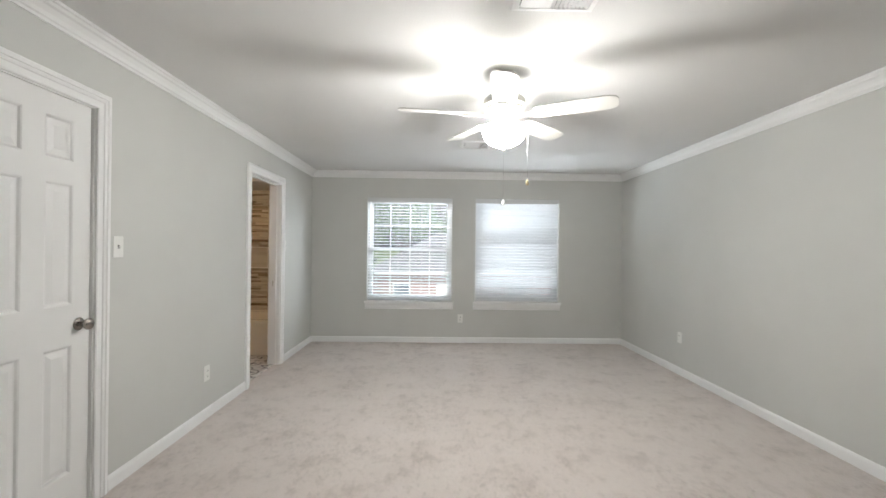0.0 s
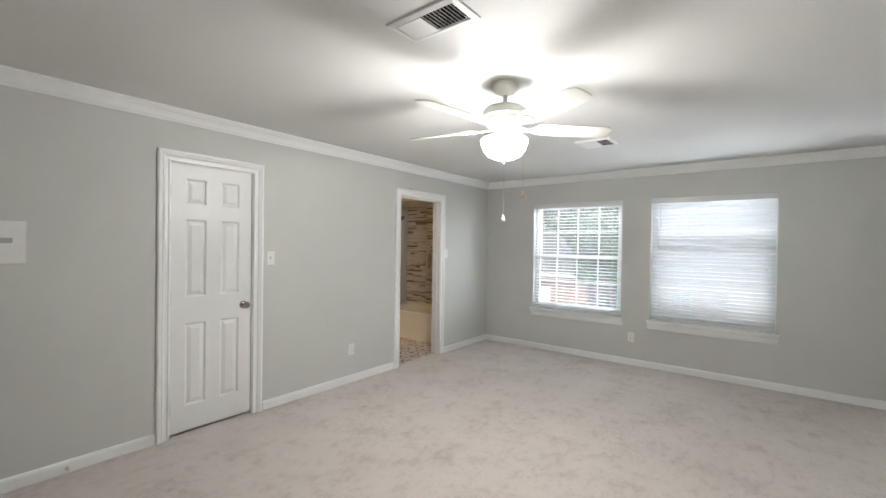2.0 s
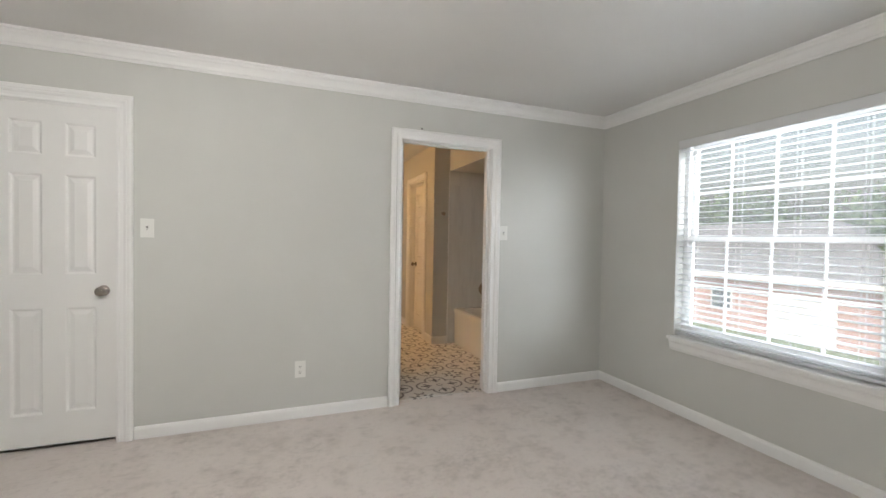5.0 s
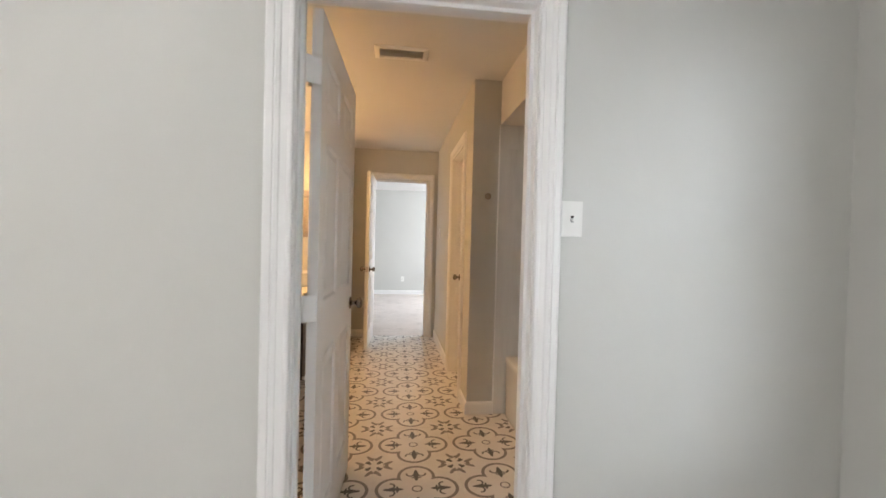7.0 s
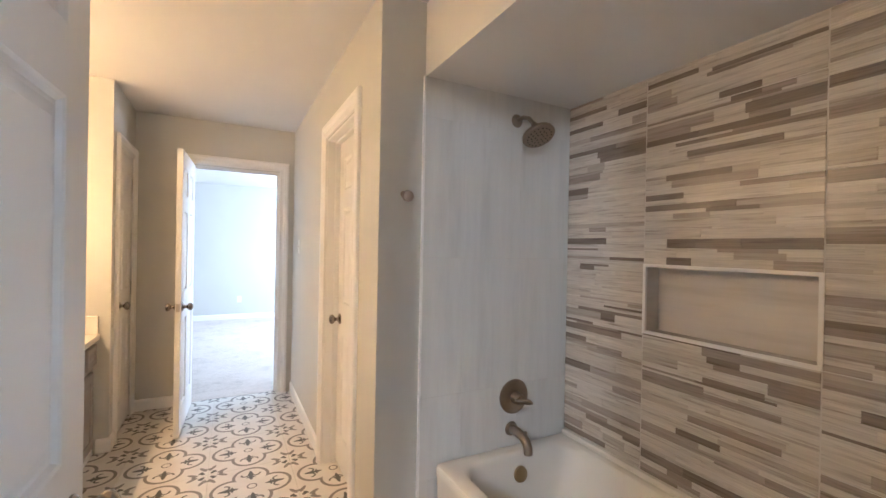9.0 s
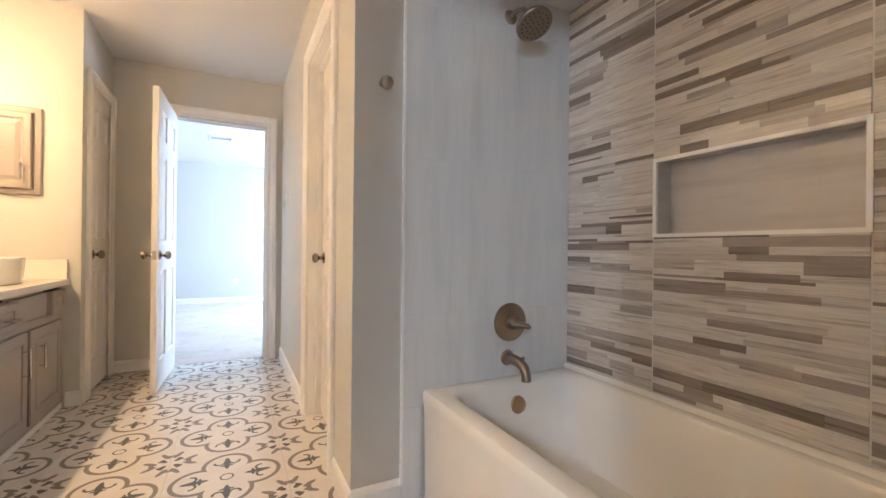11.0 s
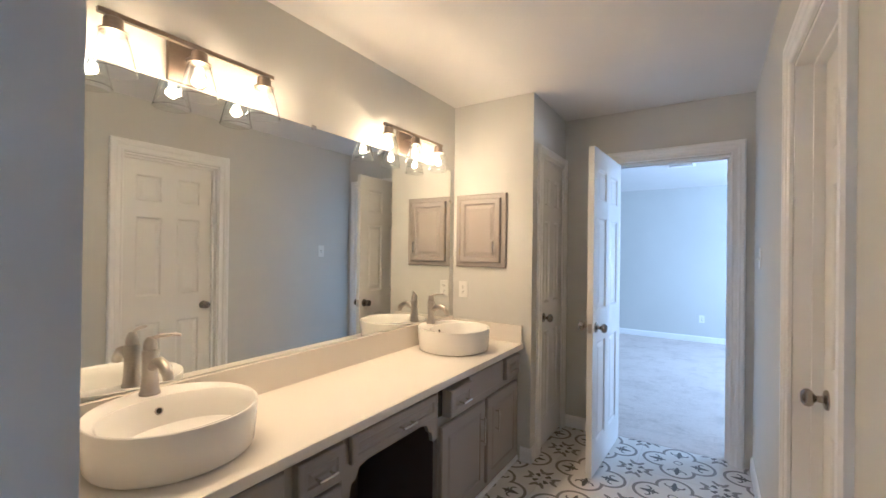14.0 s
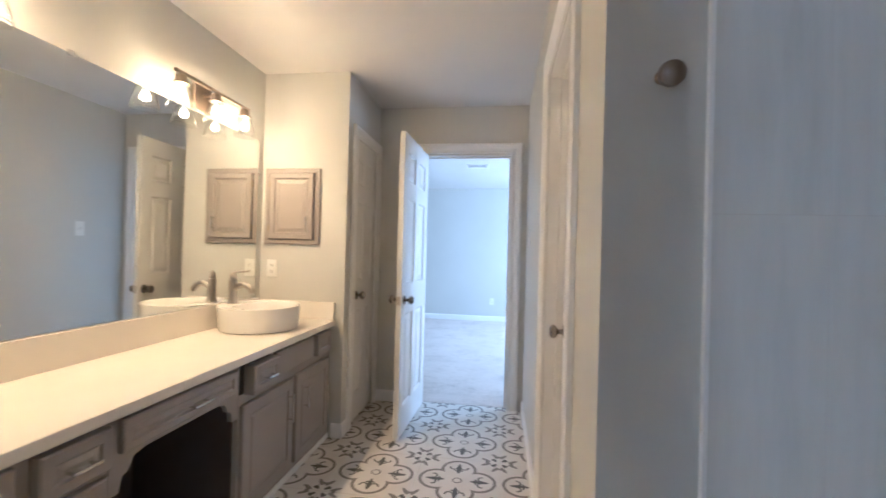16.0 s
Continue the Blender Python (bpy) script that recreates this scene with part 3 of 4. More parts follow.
def ceiling_fan():
    ob = thing("ceiling_fan", "white five-blade ceiling fan with lit frosted bowl", "ceiling fan", pose(FAN[0], FAN[1], HB))
    part("canopy", lathe(bmesh.new(), ((0, 0), (0.072, 0), (0.074, -0.022), (0.062, -0.048), (0.034, -0.066), (0.014, -0.07))), FANWHITE, ob, "", True)
    part("downrod", tube(bmesh.new(), [(0, 0, -0.066), (0, 0, -0.135)], 0.013, 14), FANWHITE, ob, "", True)
    part("motor_housing", lathe(bmesh.new(), ((0.013, -0.12), (0.035, -0.122), (0.045, -0.135), (0.105, -0.142), (0.128, -0.162), (0.132, -0.196), (0.118, -0.214),
                                             (0.122, -0.222), (0.108, -0.242), (0.07, -0.262), (0.0, -0.264)), None, 36), FANWHITE, ob, "", True)
    part("switch_housing", lathe(bmesh.new(), ((0.05, -0.262), (0.058, -0.275), (0.056, -0.318), (0.068, -0.326), (0.0, -0.328)), None, 30), FANWHITE, ob, "", True)
    part("bowl_fitter", lathe(bmesh.new(), ((0.0, -0.3285), (0.118, -0.3285), (0.121, -0.333), (0.116, -0.336), (0.0, -0.336)), None, 36), FANWHITE, ob, "", True)
    bowl = part("glass_bowl", lathe(bmesh.new(), ((0.128, -0.326), (0.138, -0.334), (0.136, -0.352), (0.122, -0.392), (0.094, -0.425), (0.055, -0.444), (0.012, -0.45)), None, 36), BOWL_GLOW, ob, "lit frosted glass bowl", True)
    bowl.visible_shadow = False
    part("finial", lathe(bmesh.new(), ((0.0, -0.446), (0.016, -0.449), (0.012, -0.458), (0.006, -0.462), (0.008, -0.47), (0.0, -0.478))), BRASS, ob, "dark brass finial", True)
    # blade irons and blades
    bm = bmesh.new()
    out = []
    for x, w in ((0.19, 0.05), (0.24, 0.062), (0.40, 0.068), (0.56, 0.071), (0.615, 0.068), (0.645, 0.052), (0.655, 0.03)):
        out.append((x, w))
    edge = [(x, w) for x, w in out] + [(x, -w) for x, w in reversed(out)]
    loft(bm, [[Vector((x, y, z)) for x, y in edge] for z in (-0.003, 0.003)])
    blade = finish("blade", bm, FANWHITE)
    bm = bmesh.new()
    loft(bm, [[Vector((x, y, z)) for x, y in ((0.085, 0.018), (0.15, 0.012), (0.185, 0.034), (0.215, 0.05), (0.245, 0.03), (0.265, 0.0),
                                             (0.245, -0.03), (0.215, -0.05), (0.185, -0.034), (0.15, -0.012), (0.085, -0.018))] for z in (-0.011, -0.004)])
    for x, y in ((0.205, 0.025), (0.205, -0.025), (0.245, 0.0)):
        lathe(bm, ((0.006, -0.011), (0.005, -0.015), (0.0, -0.016)), pose(x, y, 0), 10)
    iron = finish("blade_iron", bm, FANWHITE)
    for k in range(5):
        m = pose(0, 0, -0.258, 0, 0, 261 + 72 * k) @ pose(0, 0, 0, -12, 0, 0)
        for name, mesh in (("blade", blade), ("blade_iron", iron)):
            b = new(name, mesh)
            b.parent, b.matrix_basis = ob, m
    for x, y, path, low in ((0.142, -0.03, [(0.055, -0.012, -0.30), (0.07, -0.015, -0.318), (0.142, -0.03, -0.325)], -0.65), (0.0, 0.0, [(0.0, 0.0, -0.476)], -0.775)):
        part("pull_chain", tube(bmesh.new(), path + [(x, y, low)], 0.0008, 6), CHROME, ob, "thin beaded pull chain")
        part("chain_fob", lathe(bmesh.new(), ((0, 0), (0.005, -0.003), (0.009, -0.018), (0.012, -0.03), (0.008, -0.038), (0, -0.04)), pose(x, y, low), 12), PLASTIC if x == 0 else BRASS, ob, "small bell-shaped fob", True)


ceiling_fan()


def register(name, x0, x1, y0, y1, label, solid=0.45, top=None):
    """A ceiling air register: a stamped frame, a damper plate and tilted louvres."""
    ob = thing(name, label, "air vent", pose((x0 + x1) / 2, (y0 + y1) / 2, top or HB))
    hx, hy = (x1 - x0) / 2, (y1 - y0) / 2
    bm = bmesh.new()
    rings = [[Vector((sx * (hx - d), sy * (hy - d), z)) for sx, sy in ((-1, -1), (1, -1), (1, 1), (-1, 1))] for d, z in ((0, 0), (0.004, -0.007), (0.03, -0.012), (0.034, -0.004), (0.034, 0.0))]
    loft(bm, rings, False, False)
    part("frame", bm, TRIM, ob)
    part("duct_backing", a_box(-hx + 0.03, hx - 0.03, -hy + 0.03, hy - 0.03, -0.002, -0.0005), DARKHOLE, ob, "dark duct behind the louvres")
    l, r = -hx + 0.036, hx - 0.036
    mid = l + (r - l) * solid
    part("damper_plate", a_box(l, mid, -hy + 0.036, hy - 0.036, -0.011, -0.008), TRIM, ob)
    bm = box(bmesh.new(), -0.008, 0.008, -hy + 0.036, hy - 0.036, -0.0007, 0.0007)
    mesh = finish("louvre", bm, TRIM)
    n = max(4, int((r - mid) / 0.017))
    for k in range(n):
        b = new("louvre", mesh)
        b.parent, b.matrix_basis = ob, pose(mid + (r - mid) * (k + 0.5) / n, 0, -0.008, 0, 48, 0)


register("ceiling_vent", 0.33, 0.70, 1.66, 1.86, "white metal ceiling register with dark louvre gaps")
register("ceiling_vent", 0.25, 0.57, 4.12, 4.42, "white metal ceiling register with half its louvres open", 0.62)
register("ceiling_vent", -3.17, -2.99, 4.09, 4.425, "white metal bathroom ceiling register", 0.1, H)
register("ceiling_vent", -8.35, -8.05, 4.1, 4.4, "white ceiling register in the room beyond", 0.45, H)


def plate(name, m, label, kind):
    """A wall plate on the plane x-z of its pose, facing -y."""
    ob = thing(name, label, "switch" if kind == "switch" else "outlet", m)
    part("cover_plate", a_box(-0.036, 0.036, -0.006, 0, -0.0585, 0.0585, bevel=0.0025), PLASTIC, ob)
    if kind == "switch":
        part("toggle_slot", a_box(-0.0048, 0.0048, -0.0066, -0.0055, -0.0105, 0.0105), DARKHOLE, ob, "dark slot round the toggle")
        part("toggle", box(bmesh.new(), -0.004, 0.004, -0.019, -0.006, -0.009, 0.002, bevel=0.0015), PLASTIC, ob)
        zs = (-0.03, 0.03)
    else:
        for z in (-0.0195, 0.0195):
            face = part("receptacle", lathe(bmesh.new(), ((0, 0.0085), (0.0155, 0.0085), (0.0165, 0.0055), (0.0165, 0.004)), pose(0, 0, z, 90), 18, 1.0, 0.86), PLASTIC, ob)
            bm = bmesh.new()
            for x, h in ((-0.006, 0.0045), (0.006, 0.0036)):
                box(bm, x - 0.0011, x + 0.0011, -0.0091, -0.0084, z + 0.001 - h, z + 0.003 + h)
            box(bm, -0.002, 0.002, -0.0091, -0.0084, z - 0.0105, z - 0.0065)
            part("slots", bm, DARKHOLE, face, "dark socket slots")
        zs = (0.0,)
    for z in zs:
        part("screw", lathe(bmesh.new(), ((0, 0.0075), (0.0028, 0.007), (0.003, 0.0055)), pose(0, 0, z, 90), 10), PLASTIC, ob)
    return ob


def facing(x, y, z, towards):
    return pose(x, y, z, 0, 0, {"-y": 0, "+x": 90, "+y": 180, "-x": -90}[towards])


plate("light_switch", facing(XL, 2.308, 1.315, "+x"), "white toggle switch plate beside the closet door", "switch")
plate("light_switch", facing(XL, 4.816, 1.337, "+x"), "white toggle switch plate beside the bathroom doorway", "switch")
plate("wall_outlet", facing(XL, 3.214, 0.346, "+x"), "white duplex outlet low on the grey wall", "outlet")
plate("wall_outlet", facing(0.356, YF, 0.343, "-y"), "white duplex outlet between the two windows", "outlet")
plate("wall_outlet", facing(XR, 4.425, 0.40, "-x"), "white duplex outlet on the plain side wall", "outlet")
plate("light_switch", facing(-5.495, HY, 1.36, "-y"), "white toggle switch plate on the hall wall", "switch")
plate("wall_outlet", facing(-5.17, 3.056, 1.105, "+x"), "white duplex outlet below the medicine cabinet", "outlet")
plate("wall_outlet", facing(FX, 4.45, 0.36, "+x"), "white duplex outlet in the room beyond", "outlet")

nail = thing("picture_nail", "small dark nail above the bathroom doorway casing", "nail", facing(XL, 4.08, 2.118, "+x"))
part("shank", tube(bmesh.new(), [(0, 0.0, 0), (0, -0.02, 0.003)], 0.0022, 8), DARKHOLE, nail)
part("head", lathe(bmesh.new(), ((0, 0.019), (0.006, 0.019), (0.006, 0.022), (0, 0.0225)), pose(0, 0, 0.003, 90), 12), DARKHOLE, nail)

panel = thing("alarm_panel", "white plastic alarm keypad panel on the grey wall", "alarm panel", facing(XL, 0.703, 1.43, "+x"))
part("housing", a_box(-0.092, 0.092, -0.026, 0, -0.122, 0.122, bevel=0.005), PLASTIC, panel)
part("flap", a_box(-0.058, 0.058, -0.032, -0.024, -0.055, 0.07, bevel=0.003), PLASTIC, panel)
part("display", a_box(-0.034, 0.034, -0.0335, -0.031, -0.004, 0.026), paint("grey_display", (0.42, 0.43, 0.42), 0.3), panel, "small grey display")
part("keyhole", lathe(bmesh.new(), ((0, 0.029), (0.009, 0.028), (0.009, 0.025)), pose(-0.062, 0, -0.096, 90), 14), NICKEL, panel, "round metal lock")

stop = thing("door_stop", "white sprung door stop on the baseboard", "door stop", facing(XL + 0.0145, 0.977, 0.035, "+x"))
spring = [(0.006 * math.cos(k * 0.9), -0.004 - 0.0009 * k, 0.006 * math.sin(k * 0.9)) for k in range(64)]
part("spring", tube(bmesh.new(), spring, 0.0012, 5), NICKEL, stop, "nickel spring", True)
part("rubber_tip", lathe(bmesh.new(), ((0, 0.06), (0.008, 0.06), (0.009, 0.074), (0.0, 0.077)), pose(0, 0, 0, 90), 12), PLASTIC, stop, "", True)
part("base", lathe(bmesh.new(), ((0, 0), (0.01, 0), (0.009, 0.005), (0, 0.006)), pose(0, 0, 0, 90), 12), NICKEL, stop, "", True)

part("strike_plate", a_box(-1.835, -1.80, ENTRY[1] - 0.0135, ENTRY[1] - 0.0118, 0.885, 0.945), NICKEL, bpy.data.objects["jamb_entry"], "satin nickel strike plate")
part("strike_plate", a_box(-5.925, -5.895, END[1] - 0.0135, END[1] - 0.0118, 0.885, 0.945), NICKEL, bpy.data.objects["jamb_end"], "satin nickel strike plate")

# painted hinge leaves that bridge the gap between the entry jamb and its open door
for z in (0.214, 1.014, 1.814):
    bm = loft(bmesh.new(), [[Vector((-1.8655, 3.9375, h)), Vector((-1.8655, 3.9405, h)), Vector((-1.8935, 3.981, h)), Vector((-1.8965, 3.981, h))] for h in (z - 0.045, z + 0.045)])
    part("hinge_leaf", bm, TRIM, bpy.data.objects["jamb_entry"], "white painted hinge leaf")

# ---- bathroom: tub alcove ----


def rounded(x0, x1, y0, y1, r, z, n=6):
    pts = []
    for cx, cy, a0 in ((x1 - r, y1 - r, 0), (x0 + r, y1 - r, 90), (x0 + r, y0 + r, 180), (x1 - r, y0 + r, 270)):
        for k in range(n + 1):
            a = radians(a0 + 90 * k / n)
            pts.append(Vector((cx + r * math.cos(a), cy + r * math.sin(a), z)))
    return pts


def bathtub():
    x0, x1, y0, y1 = PX + 0.016, BX - 0.002, 5.065, TY - 0.001
    ob = thing("bathtub", "glossy off-white alcove bathtub under tiled walls", "bathtub", pose(0, 0, 0))
    rings = [rounded(x0, x1, y0 + 0.012, y1, 0.012, 0.002), rounded(x0, x1, y0 + 0.006, y1, 0.012, 0.36), rounded(x0, x1, y0, y1, 0.014, 0.385), rounded(x0, x1, y0, y1, 0.014, 0.415),
             rounded(x0 + 0.004, x1 - 0.004, y0 + 0.004, y1 - 0.004, 0.014, 0.426), rounded(x0 + 0.014, x1 - 0.014, y0 + 0.014, y1 - 0.012, 0.02, 0.43)]
    for dx, df, db, r, z in ((0.055, 0.062, 0.05, 0.11, 0.43), (0.068, 0.074, 0.062, 0.12, 0.425), (0.078, 0.082, 0.07, 0.13, 0.408), (0.10, 0.095, 0.085, 0.15, 0.30), (0.13, 0.112, 0.105, 0.15, 0.16), (0.18, 0.15, 0.14, 0.14, 0.10), (0.24, 0.2, 0.19, 0.1, 0.085)):
        rings.append(rounded(x0 + dx, x1 - dx * 1.5, y0 + df, y1 - db, r, z))
    part("shell", loft(bmesh.new(), rings), ACRYLIC, ob, "", True)
    bm = bmesh.new()
    loft(bm, [[Vector((x, y, z)) for y, z in ((y1 - 0.03, 0.428), (y1 - 0.03, 0.442), (y1 - 0.024, 0.449), (y1 - 0.004, 0.449), (y1 - 0.004, 0.428))] for x in (x0 + 0.01, x1 - 0.01)])
    part("tiling_ledge", bm, ACRYLIC, ob, "", True)
    part("overflow_plate", lathe(bmesh.new(), ((0, 0.012), (0.02, 0.012), (0.034, 0.008), (0.037, 0.0)), pose(x0 + 0.094, 5.46, 0.335, 0, 80, 0), 22), BRASS, ob, "antique nickel overflow plate", True)


bathtub()


def tub_valve():
    ob = thing("shower_valve", "round aged nickel valve plate with lever", "shower valve", pose(PX + 0.012, 5.487, 0.66, 0, 90, 0))
    part("escutcheon", lathe(bmesh.new(), ((0, 0.014), (0.03, 0.014), (0.07, 0.009), (0.083, 0.004), (0.084, 0.0)), None, 36), BRONZE, ob, "", True)
    part("hub", lathe(bmesh.new(), ((0.03, 0.01), (0.026, 0.045), (0.022, 0.06), (0, 0.062)), None, 22), BRONZE, ob, "", True)
    part("lever", tube(bmesh.new(), [(0.0, -0.03, 0.05), (0.002, 0.0, 0.066), (0.008, 0.03, 0.085), (0.012, 0.042, 0.09)], [0.008, 0.013, 0.012, 0.006], 12), BRONZE, ob, "", True)


def tub_spout():
    ob = thing("tub_spout", "curved aged nickel tub spout with diverter", "spout", pose(PX + 0.012, 5.475, 0.505))
    part("flange", lathe(bmesh.new(), ((0, 0.012), (0.028, 0.012), (0.034, 0.005), (0.035, 0)), pose(0, 0, 0, 0, 90, 0), 24), BRONZE, ob, "", True)
    part("spout", tube(bmesh.new(), [(0.005, 0, 0), (0.05, 0, 0.002), (0.09, 0, -0.003), (0.118, 0, -0.018), (0.13, 0, -0.042), (0.132, 0, -0.068)], [0.022, 0.022, 0.0215, 0.021, 0.0205, 0.02], 16), BRONZE, ob, "", True)
    part("diverter", lathe(bmesh.new(), ((0.004, 0), (0.004, 0.014), (0.008, 0.016), (0.006, 0.024), (0, 0.025)), pose(0.11, 0, 0.004), 12), BRONZE, ob, "", True)


def shower():
    ob = thing("shower", "aged nickel shower head on a bent arm", "shower", pose(PX + 0.012, 5.475, 1.995))
    part("flange", lathe(bmesh.new(), ((0, 0.014), (0.016, 0.014), (0.03, 0.005), (0.032, 0)), pose(0, 0, 0, 0, 90, 0), 22), BRONZE, ob, "", True)
    part("arm", tube(bmesh.new(), [(0.0, 0, 0), (0.05, 0.0, 0.004), (0.09, 0.0, -0.012), (0.13, 0.0, -0.052)], 0.0105, 12), BRONZE, ob, "", True)
    head = part("head", lathe(bmesh.new(), ((0.011, 0.012), (0.016, 0.0), (0.015, -0.014), (0.03, -0.03), (0.058, -0.044), (0.073, -0.055), (0.075, -0.068), (0.07, -0.073), (0, -0.074)),
                              pose(0.128, 0, -0.052, 0, -30, 0), 32), BRONZE, ob, "", True)
    bm = bmesh.new()
    for ring, n in ((0.018, 6), (0.036, 12), (0.055, 18)):
        for k in range(n):
            a = k * math.tau / n
            lathe(bm, ((0.003, -0.0735), (0.0022, -0.0765), (0, -0.0768)), pose(0.128, 0, -0.052, 0, -30, 0) @ pose(ring * math.cos(a), ring * math.sin(a), 0), 6)
    part("nozzles", bm, DARKHOLE, head, "dark rubber nozzles")


tub_valve()
tub_spout()
shower()

hook = thing("towel_hook", "small round brushed nickel robe hook", "hook", pose(PX, 4.897, 1.598, 0, 90, 0))
part("rose", lathe(bmesh.new(), ((0, 0.006), (0.010, 0.006), (0.013, 0.003), (0.014, 0)), None, 22), BRONZE, hook, "", True)
part("peg", lathe(bmesh.new(), ((0.010, 0.004), (0.0095, 0.016), (0.013, 0.028), (0.021, 0.041), (0.0245, 0.050), (0.023, 0.060), (0.014, 0.067), (0, 0.069)), pose(0, 0, 0, 0, 14, 0), 22), BRONZE, hook, "", True)

# white edging of the tile
structure("tile_edging", a_box(PX - 0.001, PX + 0.014, 4.98, 4.988, 0.002, 2.112), TRIM, "thin white metal tile edging strip", "trim")

# ---- bathroom: vanity ----
CT = 0.776
VX0, VX1 = -5.168, BX - 0.004
FY = 3.482


def bar_handle(parent, p, length, upright):
    x, y, z = p
    bm = bmesh.new()
    d = Vector((0, 0, length / 2)) if upright else Vector((length / 2, 0, 0))
    c = Vector((x, y + 0.026, z))
    tube(bm, [c - d, c + d], 0.0052, 10)
    for s in (-0.78, 0.78):
        q = c + d * s
        tube(bm, [(q.x, y - 0.002, q.z), (q.x, y + 0.026, q.z)], 0.0042, 8)
    return part("handle", bm, CHROME, parent, "slim brushed chrome bar handle", True)


def front(name, parent, x0, x1, z0, z1, proud=0.02, field=True, handle=None, upright=False):
    """A drawer or door front with a raised field, standing proud of the case."""
    bm = bmesh.new()
    y = FY + 0.001
    steps = [(0, 0), (0, proud - 0.005), (0.005, proud)]
    if field:
        w = min(0.052, (z1 - z0) * 0.26)
        steps += [(w, proud), (w + 0.005, proud - 0.006), (w + 0.009, proud - 0.006), (w + 0.024, proud - 0.001)]
    rings = [[Vector((a, y + h, b)) for a, b in ((x0 + d, z0 + d), (x1 - d, z0 + d), (x1 - d, z1 - d), (x0 + d, z1 - d))] for d, h in steps]
    loft(bm, rings)
    ob = part(name, bm, CABINET, parent)
    if handle:
        bar_handle(ob, (handle[0], y + proud, handle[1]), handle[2], upright)
    return ob


def case(name, x0, x1, label):
    ob = thing(name, label, "cabinet", pose(0, 0, 0), "vanity base cabinets")
    bm = a_box(x0, x1, MY + 0.004, FY, 0.032, CT - 0.037)
    part("body", bm, CABINET, ob)
    part("plinth", a_box(x0, x1, MY + 0.01, FY + 0.008, 0.0005, 0.0315), TRIM, ob, "white painted plinth")
    return ob


left_case = case("vanity_cabinet", -3.60, VX1, "taupe painted vanity cabinet with drawers under a sink")
front("false_front", left_case, -3.355, -2.62, 0.60, 0.722, handle=None, field=False)
front("cabinet_door", left_case, -2.98, -2.62, 0.075, 0.545, handle=(-2.94, 0.42, 0.13), upright=True)
front("cabinet_door", left_case, -3.355, -2.995, 0.075, 0.545, handle=(-3.03, 0.42, 0.13), upright=True)
front("drawer_front", left_case, -2.60, -2.38, 0.60, 0.722, handle=(-2.49, 0.66, 0.1))
front("drawer_front", left_case, -3.585, -3.395, 0.602, 0.722, 0.032, handle=(-3.49, 0.655, 0.075))
front("drawer_front", left_case, -3.585, -3.395, 0.40, 0.578, handle=(-3.49, 0.49, 0.075))
front("drawer_front", left_case, -3.585, -3.395, 0.075, 0.385, handle=(-3.49, 0.28, 0.075))

right_case = case("vanity_cabinet", VX0 + 0.002, -4.20, "taupe painted vanity cabinet with one drawer ajar")
# flat dark sheets paint the shade in the gaps behind the ajar drawer fronts
for x0, x1 in ((-4.45, -4.204), (-5.112, -4.900)):
    part("drawer_opening", a_box(x0, x1, FY, FY + 0.0012, 0.596, 0.729), DARKHOLE, right_case, "thin dark sheet for the shade round a drawer ajar")
front("drawer_front", right_case, -4.447, -4.238, 0.592, 0.718, 0.055, handle=(-4.345, 0.648, 0.075))
front("false_front", right_case, -4.895, -4.475, 0.594, 0.722, 0.018, field=False)
front("drawer_front", right_case, -5.112, -4.918, 0.594, 0.722, 0.036)
front("cabinet_door", right_case, -4.655, -4.212, 0.07, 0.548, handle=(-4.605, 0.40, 0.15), upright=True)
front("cabinet_door", right_case, -5.112, -4.69, 0.068, 0.545, handle=(-4.785, 0.40, 0.13), upright=True)

# the desk section between the two cabinets, with a shaped apron
desk = thing("vanity_desk_section", "taupe painted kneehole section with a wide drawer", "cabinet", pose(0, 0, 0), "vanity base cabinets")
bm = bmesh.new()
l, r, low, top = -4.198, -3.602, 0.60, CT - 0.037
shape = [(l, top), (l, 0.50), (l + 0.035, 0.50), (l + 0.045, 0.545), (l + 0.065, 0.552), (l + 0.085, 0.59), (l + 0.13, low)]
shape += [(l + r - x, z) for x, z in reversed(shape)]
loft(bm, [[Vector((x, y, z)) for x, z in shape] for y in (FY - 0.02, FY)])
part("apron", bm, CABINET, desk)
# the kneehole's shade is put into the near-black colour of its inner panels
part("back_panel", a_box(l, r, MY + 0.004, MY + 0.018, 0.002, top), CABINET_SHADED, desk, "back of the kneehole, shade in its dark colour")
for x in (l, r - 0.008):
    part("side_panel", a_box(x, x + 0.008, MY + 0.019, FY - 0.021, 0.002, top), CABINET_SHADED, desk, "side of the kneehole, shade in its dark colour")
front("drawer_front", desk, -4.165, -3.63, 0.622, 0.722, 0.022, handle=(-3.93, 0.665, 0.09))

bm = a_box(VX0, VX1, MY + 0.001, 3.52, CT - 0.036, CT, bevel=0.004)
tagged(part("vanity_countertop", bm, QUARTZ), "long white countertop over the vanity cabinets", "countertop")
tagged(part("backsplash", a_box(VX0 + 0.021, VX1, MY + 0.001, MY + 0.021, CT + 0.0005, 0.910, bevel=0.002), QUARTZ), "low white backsplash under the mirror", "backsplash")
tagged(part("backsplash", a_box(VX0, VX0 + 0.02, MY + 0.001, 3.512, CT + 0.0005, 0.893, bevel=0.002), QUARTZ), "short white side splash at the counter end", "backsplash")

